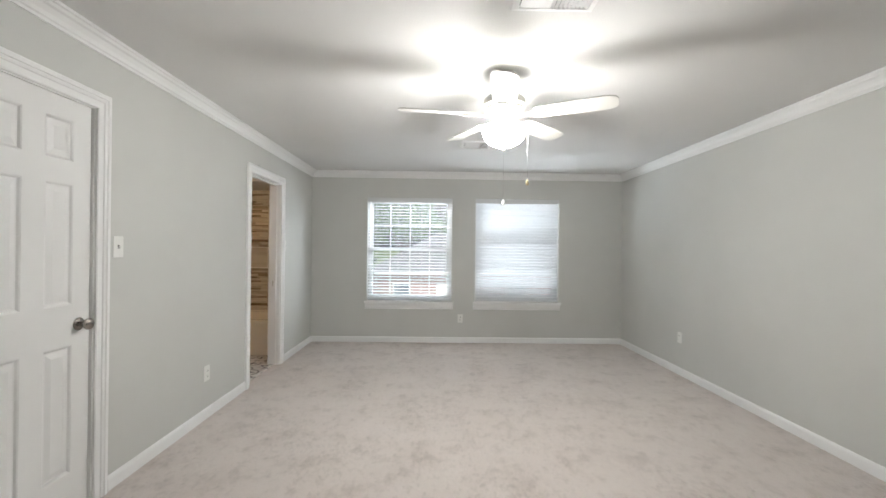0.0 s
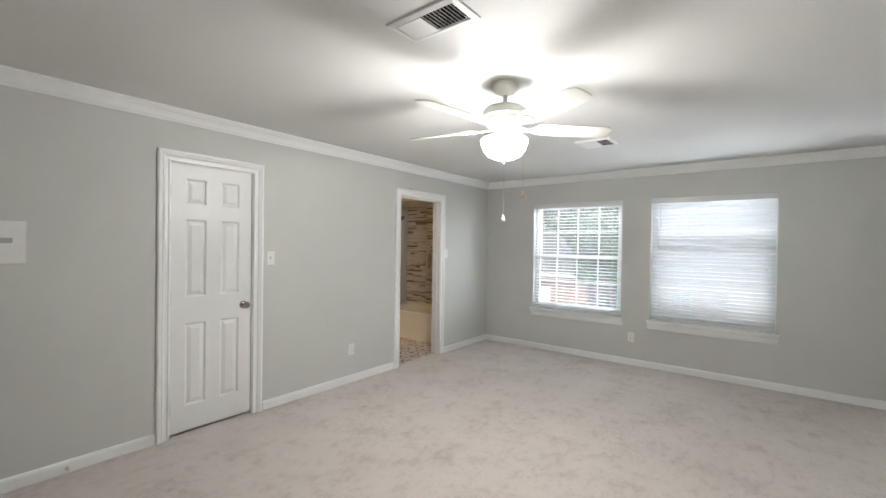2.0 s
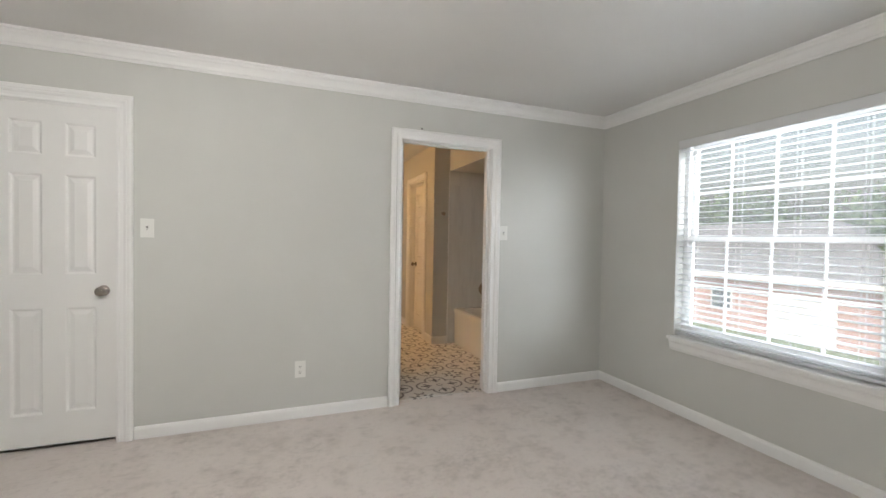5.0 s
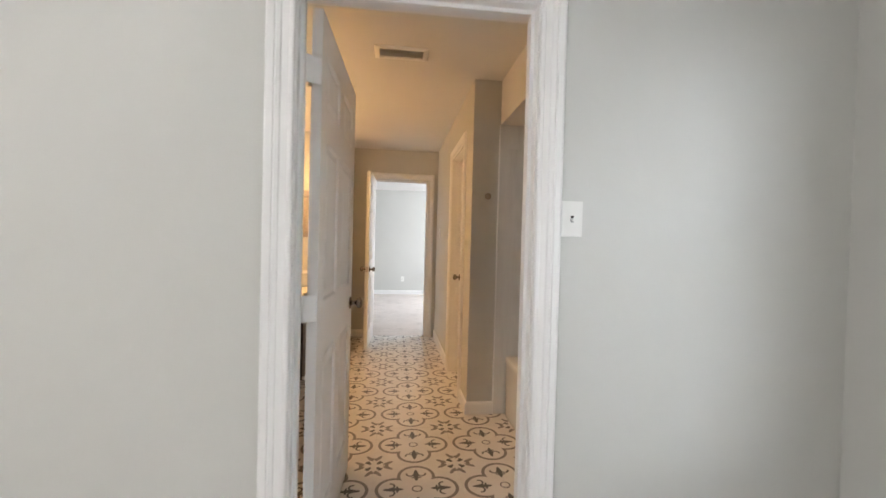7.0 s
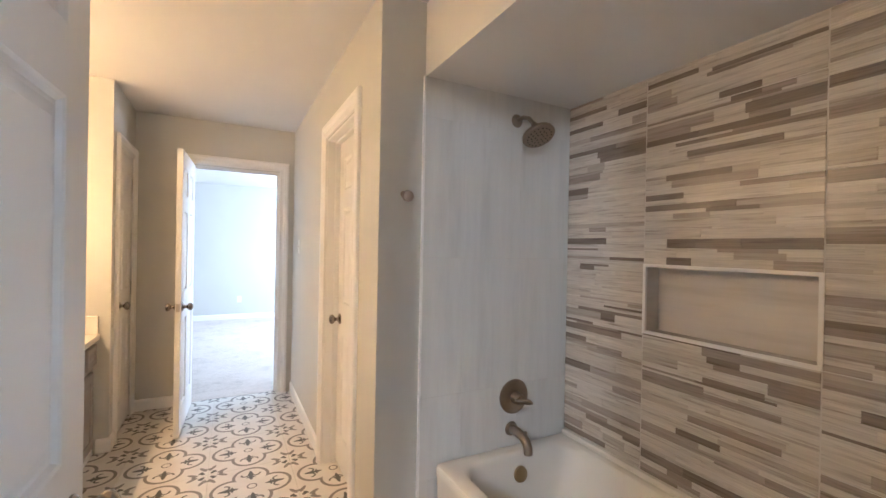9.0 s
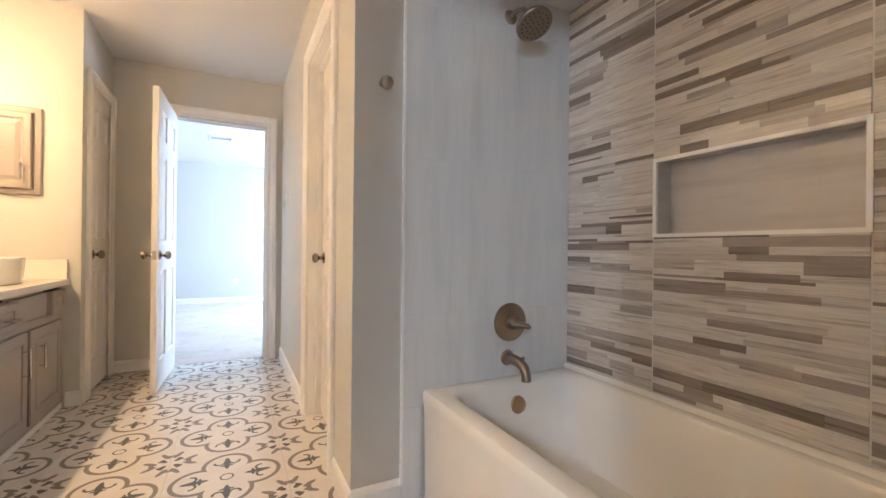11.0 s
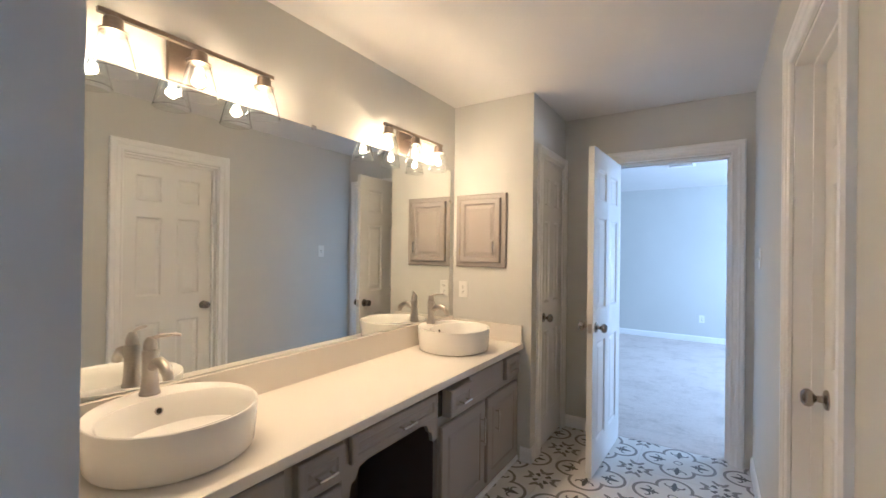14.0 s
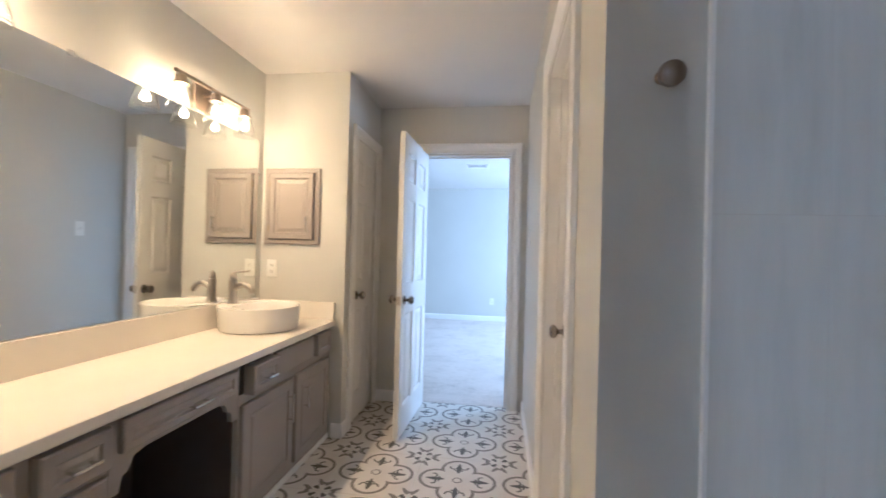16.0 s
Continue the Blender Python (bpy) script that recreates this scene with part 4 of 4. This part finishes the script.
mirror = thing("vanity_mirror", "wide frameless mirror over the double vanity", "mirror", pose(0, 0, 0))
part("glass", a_box(-5.108, -2.12, MY + 0.001, MY + 0.006, 0.914, 1.955), MIRROR, mirror)
for x, z in ((-3.88, 1.955), (-4.9, 1.955), (-2.6, 1.955)):
    part("clip", a_box(x - 0.012, x + 0.012, MY + 0.001, MY + 0.010, z - 0.010, z + 0.012, bevel=0.002), CHROME, mirror, "small chrome mirror clip")
part("clip", a_box(-5.118, -5.10, MY + 0.001, MY + 0.010, 1.72, 1.745, bevel=0.002), CHROME, mirror, "small chrome mirror clip")


def vessel_sink():
    ob = thing("vessel_sink", "white round porcelain vessel sink on the counter", "sink", pose(-3.185, 3.215, CT), "vessel sinks")
    n = 48

    def ell(a, b, z, cy=0.0, power=2.06):
        pts = []
        for k in range(n):
            t = k * math.tau / n
            c, s = math.cos(t), math.sin(t)
            pts.append(Vector((a * math.copysign(abs(c) ** (2 / power), c), cy + b * math.copysign(abs(s) ** (2 / power), s), z)))
        return pts

    rings = [ell(0.202, 0.202, 0.001), ell(0.209, 0.209, 0.004), ell(0.213, 0.213, 0.012), ell(0.222, 0.222, 0.128), ell(0.2215, 0.2215, 0.133), ell(0.219, 0.219, 0.1355),
             ell(0.216, 0.216, 0.1345), ell(0.208, 0.168, 0.133, 0.041), ell(0.203, 0.163, 0.128, 0.041), ell(0.196, 0.155, 0.10, 0.042), ell(0.178, 0.138, 0.05, 0.043), ell(0.145, 0.11, 0.032, 0.044), ell(0.03, 0.03, 0.026, 0.044)]
    part("basin", loft(bmesh.new(), rings), PORCELAIN, ob, "", True)
    part("drain", lathe(bmesh.new(), ((0.033, 0.0275), (0.031, 0.0315), (0.02, 0.033), (0, 0.0335)), pose(0, 0.044, 0), 22), NICKEL, ob, "brushed nickel pop-up drain", True)
    m = pose(0, -0.108, 0.094, -73, 0, 0)
    part("overflow_hole", lathe(bmesh.new(), ((0, 0.001), (0.0075, 0.001), (0.0085, 0.0)), m, 16), DARKHOLE, ob, "dark overflow hole")
    part("overflow_ring", lathe(bmesh.new(), ((0.0085, 0.0), (0.009, 0.0025), (0.0115, 0.0025), (0.0125, 0.0)), m, 18), NICKEL, ob, "nickel overflow ring", True)
    return ob


def faucet():
    ob = thing("sink_faucet", "brushed nickel single-lever faucet on the sink rim", "faucet", pose(-3.185, 3.042, CT + 0.134), "sink faucets")
    part("body", lathe(bmesh.new(), ((0, 0), (0.029, 0), (0.030, 0.006), (0.0265, 0.012), (0.0235, 0.05), (0.0225, 0.10), (0.0235, 0.135), (0.0205, 0.142), (0, 0.143)), None, 24), NICKEL, ob, "", True)
    part("spout", tube(bmesh.new(), [(0, 0.008, 0.085), (0, 0.035, 0.105), (0, 0.065, 0.113), (0, 0.095, 0.105), (0, 0.118, 0.085), (0, 0.124, 0.066)], [0.014, 0.0165, 0.0165, 0.0165, 0.0165, 0.0155], 14), NICKEL, ob, "", True)
    part("cap", lathe(bmesh.new(), ((0.0195, 0.1435), (0.02, 0.155), (0.0165, 0.172), (0.009, 0.184), (0, 0.186)), None, 22), NICKEL, ob, "", True)
    part("lever", tube(bmesh.new(), [(0, 0.0, 0.178), (-0.02, 0.02, 0.187), (-0.05, 0.045, 0.189), (-0.064, 0.058, 0.187)], [0.007, 0.006, 0.0055, 0.0045], 10), NICKEL, ob, "", True)
    return ob


a, b = vessel_sink(), faucet()
copy_thing(a, pose(-4.78, 3.215, CT))
copy_thing(b, pose(-4.78, 3.042, CT + 0.134))


def vanity_light():
    ob = thing("vanity_light", "aged nickel bar light with three lit glass shades", "wall lamp", pose(-3.31, MY, 2.065), "vanity bar lights")
    part("wall_plate", a_box(-0.062, 0.062, 0.001, 0.022, -0.105, 0.045, bevel=0.004), BRONZE, ob)
    bm = tube(bmesh.new(), [(0, 0.02, -0.02), (0, 0.075, -0.02), (0, 0.10, -0.004)], 0.009, 12)
    part("arm", bm, BRONZE, ob, "", True)
    part("bar", a_box(-0.285, 0.285, 0.094, 0.110, -0.008, 0.008, bevel=0.002), BRONZE, ob)
    for x in (-0.245, 0.0, 0.245):
        sock = part("socket", lathe(bmesh.new(), ((0, -0.008), (0.02, -0.009), (0.025, -0.014), (0.026, -0.046), (0.037, -0.049), (0.037, -0.054), (0.022, -0.056), (0, -0.057)), pose(x, 0.102, 0), 20), BRONZE, ob, "", True)
        prof = ((0.027, -0.048), (0.034, -0.056), (0.046, -0.10), (0.062, -0.168), (0.0605, -0.169), (0.0445, -0.10), (0.0325, -0.057), (0.0262, -0.05))
        glass = part("shade", lathe(bmesh.new(), prof, pose(x, 0.102, 0), 32), GLASS, ob, "clear flared glass shade", True)
        glass.visible_shadow = False
        bulb = part("bulb", lathe(bmesh.new(), ((0.012, -0.055), (0.013, -0.068), (0.022, -0.088), (0.0265, -0.108), (0.021, -0.126), (0, -0.135)), pose(x, 0.102, 0), 18), GLASS, sock, "clear lit bulb", True)
        bulb.visible_shadow = False
        glow = part("filament", lathe(bmesh.new(), ((0, -0.088), (0.006, -0.092), (0.0105, -0.106), (0.006, -0.120), (0, -0.123)), pose(x, 0.102, 0), 12), BULB_GLOW, sock, "glowing warm filament", True)
        glow.visible_shadow = False
    return ob


BARS = (-3.31, -4.555)
a = vanity_light()
copy_thing(a, pose(BARS[1], MY, 2.065))


def medicine_cabinet():
    ob = thing("medicine_cabinet", "taupe painted medicine cabinet with raised-panel door", "cabinet", facing(-5.17, 3.195, 1.525, "+x"))
    bm = bmesh.new()
    w, h = 0.196, 0.256
    rings = [[Vector((sx * (w - d), y, sz * (h - d))) for sx, sz in ((-1, -1), (1, -1), (1, 1), (-1, 1))] for d, y in ((0, 0), (0, -0.012), (0.006, -0.018), (0.03, -0.018), (0.036, -0.012), (0.04, -0.012))]
    part("face_frame", loft(bm, rings), CABINET, ob)
    bm = bmesh.new()
    w, h = 0.155, 0.222
    rings = [[Vector((sx * (w - d), y, sz * (h - d))) for sx, sz in ((-1, -1), (1, -1), (1, 1), (-1, 1))]
             for d, y in ((0, -0.0125), (0, -0.028), (0.006, -0.034), (0.034, -0.034), (0.042, -0.026), (0.05, -0.026), (0.072, -0.032), (0.075, -0.032))]
    leaf = part("cabinet_door", loft(bm, rings), CABINET, ob)
    bm = bmesh.new()
    tube(bm, [(0.118, -0.058, -0.165), (0.118, -0.058, -0.075)], 0.005, 10)
    for z in (-0.155, -0.085):
        tube(bm, [(0.118, -0.033, z), (0.118, -0.058, z)], 0.004, 8)
    part("handle", bm, CHROME, leaf, "slim chrome bar handle", True)
    for z in (-0.15, 0.15):
        part("hinge", tube(bmesh.new(), [(-0.158, -0.03, z - 0.02), (-0.158, -0.03, z + 0.02)], 0.004, 8), BRASS, leaf, "small brass hinge")


medicine_cabinet()

# ---- outside the windows ----
GZ = -3.3


def make_ground():
    s = Shader("lawn_and_soil", 0.9)
    s.colour(s.mix(s.noise(0.25, 4), (0.07, 0.12, 0.035), (0.15, 0.19, 0.075)))
    return s.bump(s.noise(30, 3), 0.03).mat


def make_brick():
    s = Shader("red_brick_wall", 0.85)
    t = s.tree.nodes.new("ShaderNodeTexBrick")
    mp = s.tree.nodes.new("ShaderNodeMapping")
    mp.inputs["Rotation"].default_value = (radians(90), 0, 0)
    s.put(mp.inputs["Vector"], s.coord)
    s.put(t.inputs["Vector"], mp.outputs[0])
    for k, v in (("Color1", (0.33, 0.15, 0.13, 1)), ("Color2", (0.40, 0.21, 0.18, 1)), ("Mortar", (0.45, 0.41, 0.37, 1)), ("Scale", 1.0), ("Brick Width", 0.21), ("Row Height", 0.075), ("Mortar Size", 0.008)):
        t.inputs[k].default_value = v
    return s.colour(t.outputs["Color"]).mat


def make_shingles():
    s = Shader("grey_shingles", 0.9)
    c = s.ramp(s.noise(3, 4, (1, 1, 6)), (0.3, (0.13, 0.135, 0.15)), (0.7, (0.22, 0.225, 0.24)))
    return s.colour(c).bump(s.noise(14, 2), 0.02).mat


def make_leaves():
    s = Shader("tree_leaves", 0.6)
    rnd = s.tree.nodes.new("ShaderNodeNewGeometry").outputs["Random Per Island"]
    s.colour(s.ramp(rnd, (0.0, (0.05, 0.09, 0.03)), (0.6, (0.09, 0.15, 0.05)), (1.0, (0.15, 0.21, 0.08))))
    return s.mat


LEAF, BARK = make_leaves(), paint("bark", (0.13, 0.10, 0.08), 0.9, 0.2, 12, 0.02)
BRICK, SHINGLE, LAWN = make_brick(), make_shingles(), make_ground()
CONCRETE = paint("pale_concrete", (0.42, 0.41, 0.39), 0.85, 0.1, 15, 0.004)
structure("ground", a_box(-600, 600, YF + 0.5, 900, GZ - 0.2, GZ), LAWN, "green lawn below the windows", "ground")
structure("driveway", a_box(-19, -6.5, 13, 23.0, GZ, GZ + 0.03), CONCRETE, "pale concrete driveway and parking court", "driveway")


def house(x0, x1, y0, y1, eave, ridge, garage, label):
    ob = thing("neighbour_house", label, "house", pose(0, 0, 0))
    part("wall", a_box(x0, x1, y0, y1, GZ, eave), BRICK, ob, "red brick walls")
    bm = bmesh.new()
    o, ym, hip = 0.5, (y0 + y1) / 2, (y1 - y0) / 2
    base = [bm.verts.new(p) for p in ((x0 - o, y0 - o, eave), (x1 + o, y0 - o, eave), (x1 + o, y1 + o, eave), (x0 - o, y1 + o, eave))]
    top = [bm.verts.new(p) for p in ((x0 + hip, ym, ridge), (x1 - hip, ym, ridge))]
    bm.faces.new((base[0], base[1], top[1], top[0]))
    bm.faces.new((base[1], base[2], top[1]))
    bm.faces.new((base[2], base[3], top[0], top[1]))
    bm.faces.new((base[3], base[0], top[0]))
    bm.faces.new(list(reversed(base)))
    part("roof", bm, SHINGLE, ob, "grey shingled hip roof")
    part("fascia", a_box(x0 - o, x1 + o, y0 - o - 0.03, y0 - o, eave - 0.18, eave + 0.02), TRIM, ob, "white fascia board")
    for g0, g1, z0, z1 in garage:
        w = part("window" if z0 > GZ + 0.3 else "garage_door", a_box(g0, g1, y0 - 0.05, y0 - 0.01, z0, z1, bevel=0.01), TRIM, ob, "white painted panel door" if z0 < GZ + 0.3 else "white framed window")
        if z0 > GZ + 0.3:
            part("pane", a_box(g0 + 0.08, g1 - 0.08, y0 - 0.06, y0 - 0.051, z0 + 0.08, z1 - 0.08), paint("dark_window_glass", (0.10, 0.12, 0.14), 0.1), w, "dark window glass")
        else:
            bm = bmesh.new()
            for k in range(1, 4):
                zz = z0 + (z1 - z0) * k / 4
                box(bm, g0 + 0.02, g1 - 0.02, y0 - 0.062, y0 - 0.051, zz - 0.015, zz + 0.015)
            part("panel_rail", bm, SLAT, w)


house(-24, -7.0, 26, 35, -0.3, 2.6, ((-12.2, -9.4, GZ, GZ + 2.15), (-15.2, -14.0, GZ + 1.0, GZ + 2.2), (-19.5, -18.3, GZ + 1.0, GZ + 2.2)), "red brick house with grey hip roof and garage")
house(-4.5, 12.0, 29, 38, -0.3, 2.6, ((0.0, 2.8, GZ, GZ + 2.15), (5.0, 6.4, GZ + 1.0, GZ + 2.2), (-3.0, -1.8, GZ + 1.0, GZ + 2.2)), "red brick house with grey hip roof beyond the lawn")


def tree(x, y, tall, spread, seed, label):
    rng = random.Random(seed)
    ob = thing("tree", label, "tree", pose(x, y, GZ), "trees behind the houses")
    fork = tall * 0.4
    bm = tube(bmesh.new(), [(0, 0, 0), (0.1, 0.05, fork * 0.5), (0.0, 0.1, fork), (0.1, 0.1, tall * 0.8)], [0.32, 0.25, 0.2, 0.05], 9)
    tips = []
    for k in range(9):
        a, up = rng.uniform(0, math.tau), rng.uniform(0.55, 0.95)
        tip = Vector((spread * math.cos(a) * rng.uniform(0.35, 0.8), spread * math.sin(a) * rng.uniform(0.35, 0.8), tall * up))
        start = Vector((0, 0.1, fork * rng.uniform(0.8, 1.4)))
        tube(bm, [start, start.lerp(tip, 0.5) + Vector((0, 0, 0.4)), tip], [0.13, 0.08, 0.03], 6)
        tips.append(tip)
    part("trunk", bm, BARK, ob, "rough brown trunk and limbs")
    verts, faces = [], []
    for k in range(3200):
        c = rng.choice(tips)
        d = Vector((rng.gauss(0, 1), rng.gauss(0, 1), rng.gauss(0, 0.75)))
        p = c + d.normalized() * spread * 0.42 * rng.random() ** 0.45
        q = Euler((rng.uniform(0, 6.3), rng.uniform(0, 6.3), rng.uniform(0, 6.3))).to_matrix()
        s, n = rng.uniform(0.12, 0.26), len(verts)
        for u, v in ((-1, 0), (0, -0.6), (1, 0), (0, 0.6)):
            verts.append(tuple(p + q @ Vector((u * s, v * s, 0.1 * s * u))))
        faces.append((n, n + 1, n + 2, n + 3))
    mesh = bpy.data.meshes.new("crown")
    mesh.from_pydata(verts, [], faces)
    mesh.materials.append(LEAF)
    crown = tagged(new("crown", mesh), "loose green leafy crown")
    crown.parent = ob


for k, (x, y, h, w) in enumerate(((-9, 41, 10.5, 4.6), (-15, 44, 9.0, 4.4), (-21, 40, 8.6, 4.2), (-3.5, 42, 9.5, 4.4), (4, 45, 9.5, 4.6), (11, 41, 8.8, 4.2), (-28, 45, 9.0, 4.6), (-5.6, 24.5, 6.0, 2.2), (17, 30, 9.0, 4.0))):
    tree(x, y, h, w, 40 + k, "leafy green tree behind the brick houses" if y > 39 else "small leafy green tree beside the driveway")

# ---- pieces: floor tiles and wall tiles ----
P = 0.457
CX, CY = -2.977, 4.386


def tile_mesh(x0, x1, y0, y1, cx, cy):
    bm = bmesh.new()
    g = 0.0008
    rings = [[Vector((a - cx, b - cy, z)) for a, b in ((x0 + d, y0 + d), (x1 - d, y0 + d), (x1 - d, y1 - d), (x0 + d, y1 - d))] for d, z in ((g, -0.009), (g, -0.0015), (g + 0.0012, 0.0))]
    loft(bm, rings, cap_first=False)
    return finish("tile", bm, FLOOR_TILE)


whole = None
for i in range(-7, 4):
    for j in range(-4, 3):
        cx, cy = CX + i * P, CY + j * P
        x0, x1, y0, y1 = max(cx - P / 2, EX - 0.05), min(cx + P / 2, -1.815), max(cy - P / 2, 2.97), min(cy + P / 2, 5.07)
        if x1 - x0 < 0.01 or y1 - y0 < 0.01 or (x1 < PX and y0 > HY + 0.1) or (x0 > BX and (y1 < ENTRY[0] or y0 > ENTRY[1])):
            continue
        full = x1 - x0 > P - 0.002 and y1 - y0 > P - 0.002
        if full and whole is None:
            whole = tile_mesh(x0, x1, y0, y1, cx, cy)
        t = new("tile", whole if full else tile_mesh(x0, x1, y0, y1, cx, cy))
        t.parent, t.matrix_basis = bath_floor, pose(cx, cy, 0)


def strip_tile(rng, x0, x1, z0, z1):
    """A panel of staggered stone strips of different heights, as one mesh; every strip is an island."""
    bm = bmesh.new()
    z = z0 + 0.001
    while z < z1 - 0.004:
        h = min(rng.choice((0.009, 0.014, 0.02, 0.024, 0.03, 0.036)), z1 - 0.001 - z)
        if z1 - (z + h) < 0.006:
            h = z1 - 0.001 - z
        x = x0 + 0.001
        while x < x1 - 0.002:
            w = rng.uniform(0.08, 0.33)
            e = x1 - 0.001 if x + w > x1 - 0.07 else x + w
            y = rng.choice((0.0, 0.0, -0.0008, -0.0015))
            loft(bm, [[Vector((a, b, c)) for a, c in ((x + d, z + d), (e - d, z + d), (e - d, z + h - d), (x + d, z + h - d))] for d, b in ((0, 0.011), (0, y + 0.0006), (0.0005, y))], cap_first=False)
            x = e
        z += h
    return finish("wall_tile", bm, STRIP_TILE)


tiled = bpy.data.objects["wall_tiled"]
rows = [0.42, 0.725, 1.03, 1.322, 1.63, 1.935, 2.112]
cols = [PX, -2.945, -2.343, BX]
rng = random.Random(5)
part("grout_bed", a_box(PX, -2.946, TY + 0.0008, TY + 0.0115, 0.40, 2.112), GROUT, tiled, "pale grout")
part("grout_bed", a_box(-2.342, BX, TY + 0.0008, TY + 0.0115, 0.40, 2.112), GROUT, tiled, "pale grout")
for z0, z1 in ((0.40, 1.029), (1.323, 2.112)):
    part("grout_bed", a_box(-2.946, -2.342, TY + 0.0008, TY + 0.0115, z0, z1), GROUT, tiled, "pale grout")
for z0, z1 in zip(rows, rows[1:]):
    for k, (x0, x1) in enumerate(zip(cols, cols[1:])):
        if k == 1 and z0 == 1.03:
            continue
        t = new("wall_tile", strip_tile(rng, x0 + 0.0012, x1 - 0.0012, z0 + 0.0008, z1 - 0.0008))
        t.parent, t.matrix_basis = tiled, pose(0, TY, 0)

# the niche
nx0, nx1, nz0, nz1 = -2.945, -2.343, 1.03, 1.322
niche = thing("shower_niche", "recessed tiled wall niche with white edging", "niche", pose(0, 0, 0), kind="structure")
part("niche_back", a_box(nx0, nx1, TY + 0.092, TY + 0.10, nz0, nz1), NICHE_STONE, niche)
for spans in ((nx0, nx0 + 0.006, nz0, nz1), (nx1 - 0.006, nx1, nz0, nz1), (nx0 + 0.006, nx1 - 0.006, nz0, nz0 + 0.006), (nx0 + 0.006, nx1 - 0.006, nz1 - 0.006, nz1)):
    part("niche_lining", a_box(spans[0], spans[1], TY + 0.003, TY + 0.0918, spans[2], spans[3]), NICHE_STONE, niche)
bm = bmesh.new()
e = 0.011
for spans in ((nx0 - 0.002, nx0 + e, nz0 - 0.002, nz1 + 0.002), (nx1 - e, nx1 + 0.002, nz0 - 0.002, nz1 + 0.002), (nx0 + e, nx1 - e, nz0 - 0.002, nz0 + e), (nx0 + e, nx1 - e, nz1 - e, nz1 + 0.002)):
    box(bm, spans[0], spans[1], TY - 0.003, TY + 0.009, spans[2], spans[3])
part("niche_edging", bm, TRIM, niche, "white metal edging")

# tall marble tiles on the tub's end wall
tub_end = bpy.data.objects["wall_tub_end"]
part("grout_bed", a_box(PX, PX + 0.0112, 4.988, TY - 0.001, 0.40, 2.112), GROUT, tub_end, "pale grout")
for y0, y1 in ((4.988, 5.19), (5.19, 5.505), (5.505, TY - 0.001)):
    for z0, z1 in ((0.36, 0.72), (0.72, 1.33), (1.33, 1.94), (1.94, 2.112)):
        t = part("wall_tile", a_box(PX + 0.004, PX + 0.012, y0 + 0.0006, y1 - 0.0006, z0 + 0.0006, z1 - 0.0006), MARBLE, tub_end)
part("wall_tile", a_box(PX + 0.001, PX + 0.012, 4.988, 5.064, 0.002, 0.3594), MARBLE, tub_end)

# bulbs of the vanity lights
for bx in BARS:
    for x in (-0.245, 0.0, 0.245):
        lamp("vanity_bulb", "POINT", pose(bx + x, MY + 0.102, 1.959), 0.85, WARM, radius=0.012)
        lamp("vanity_bulb_downlight", "SPOT", pose(bx + x, MY + 0.102, 1.955), 2.3, WARM, radius=0.02, cone=160)
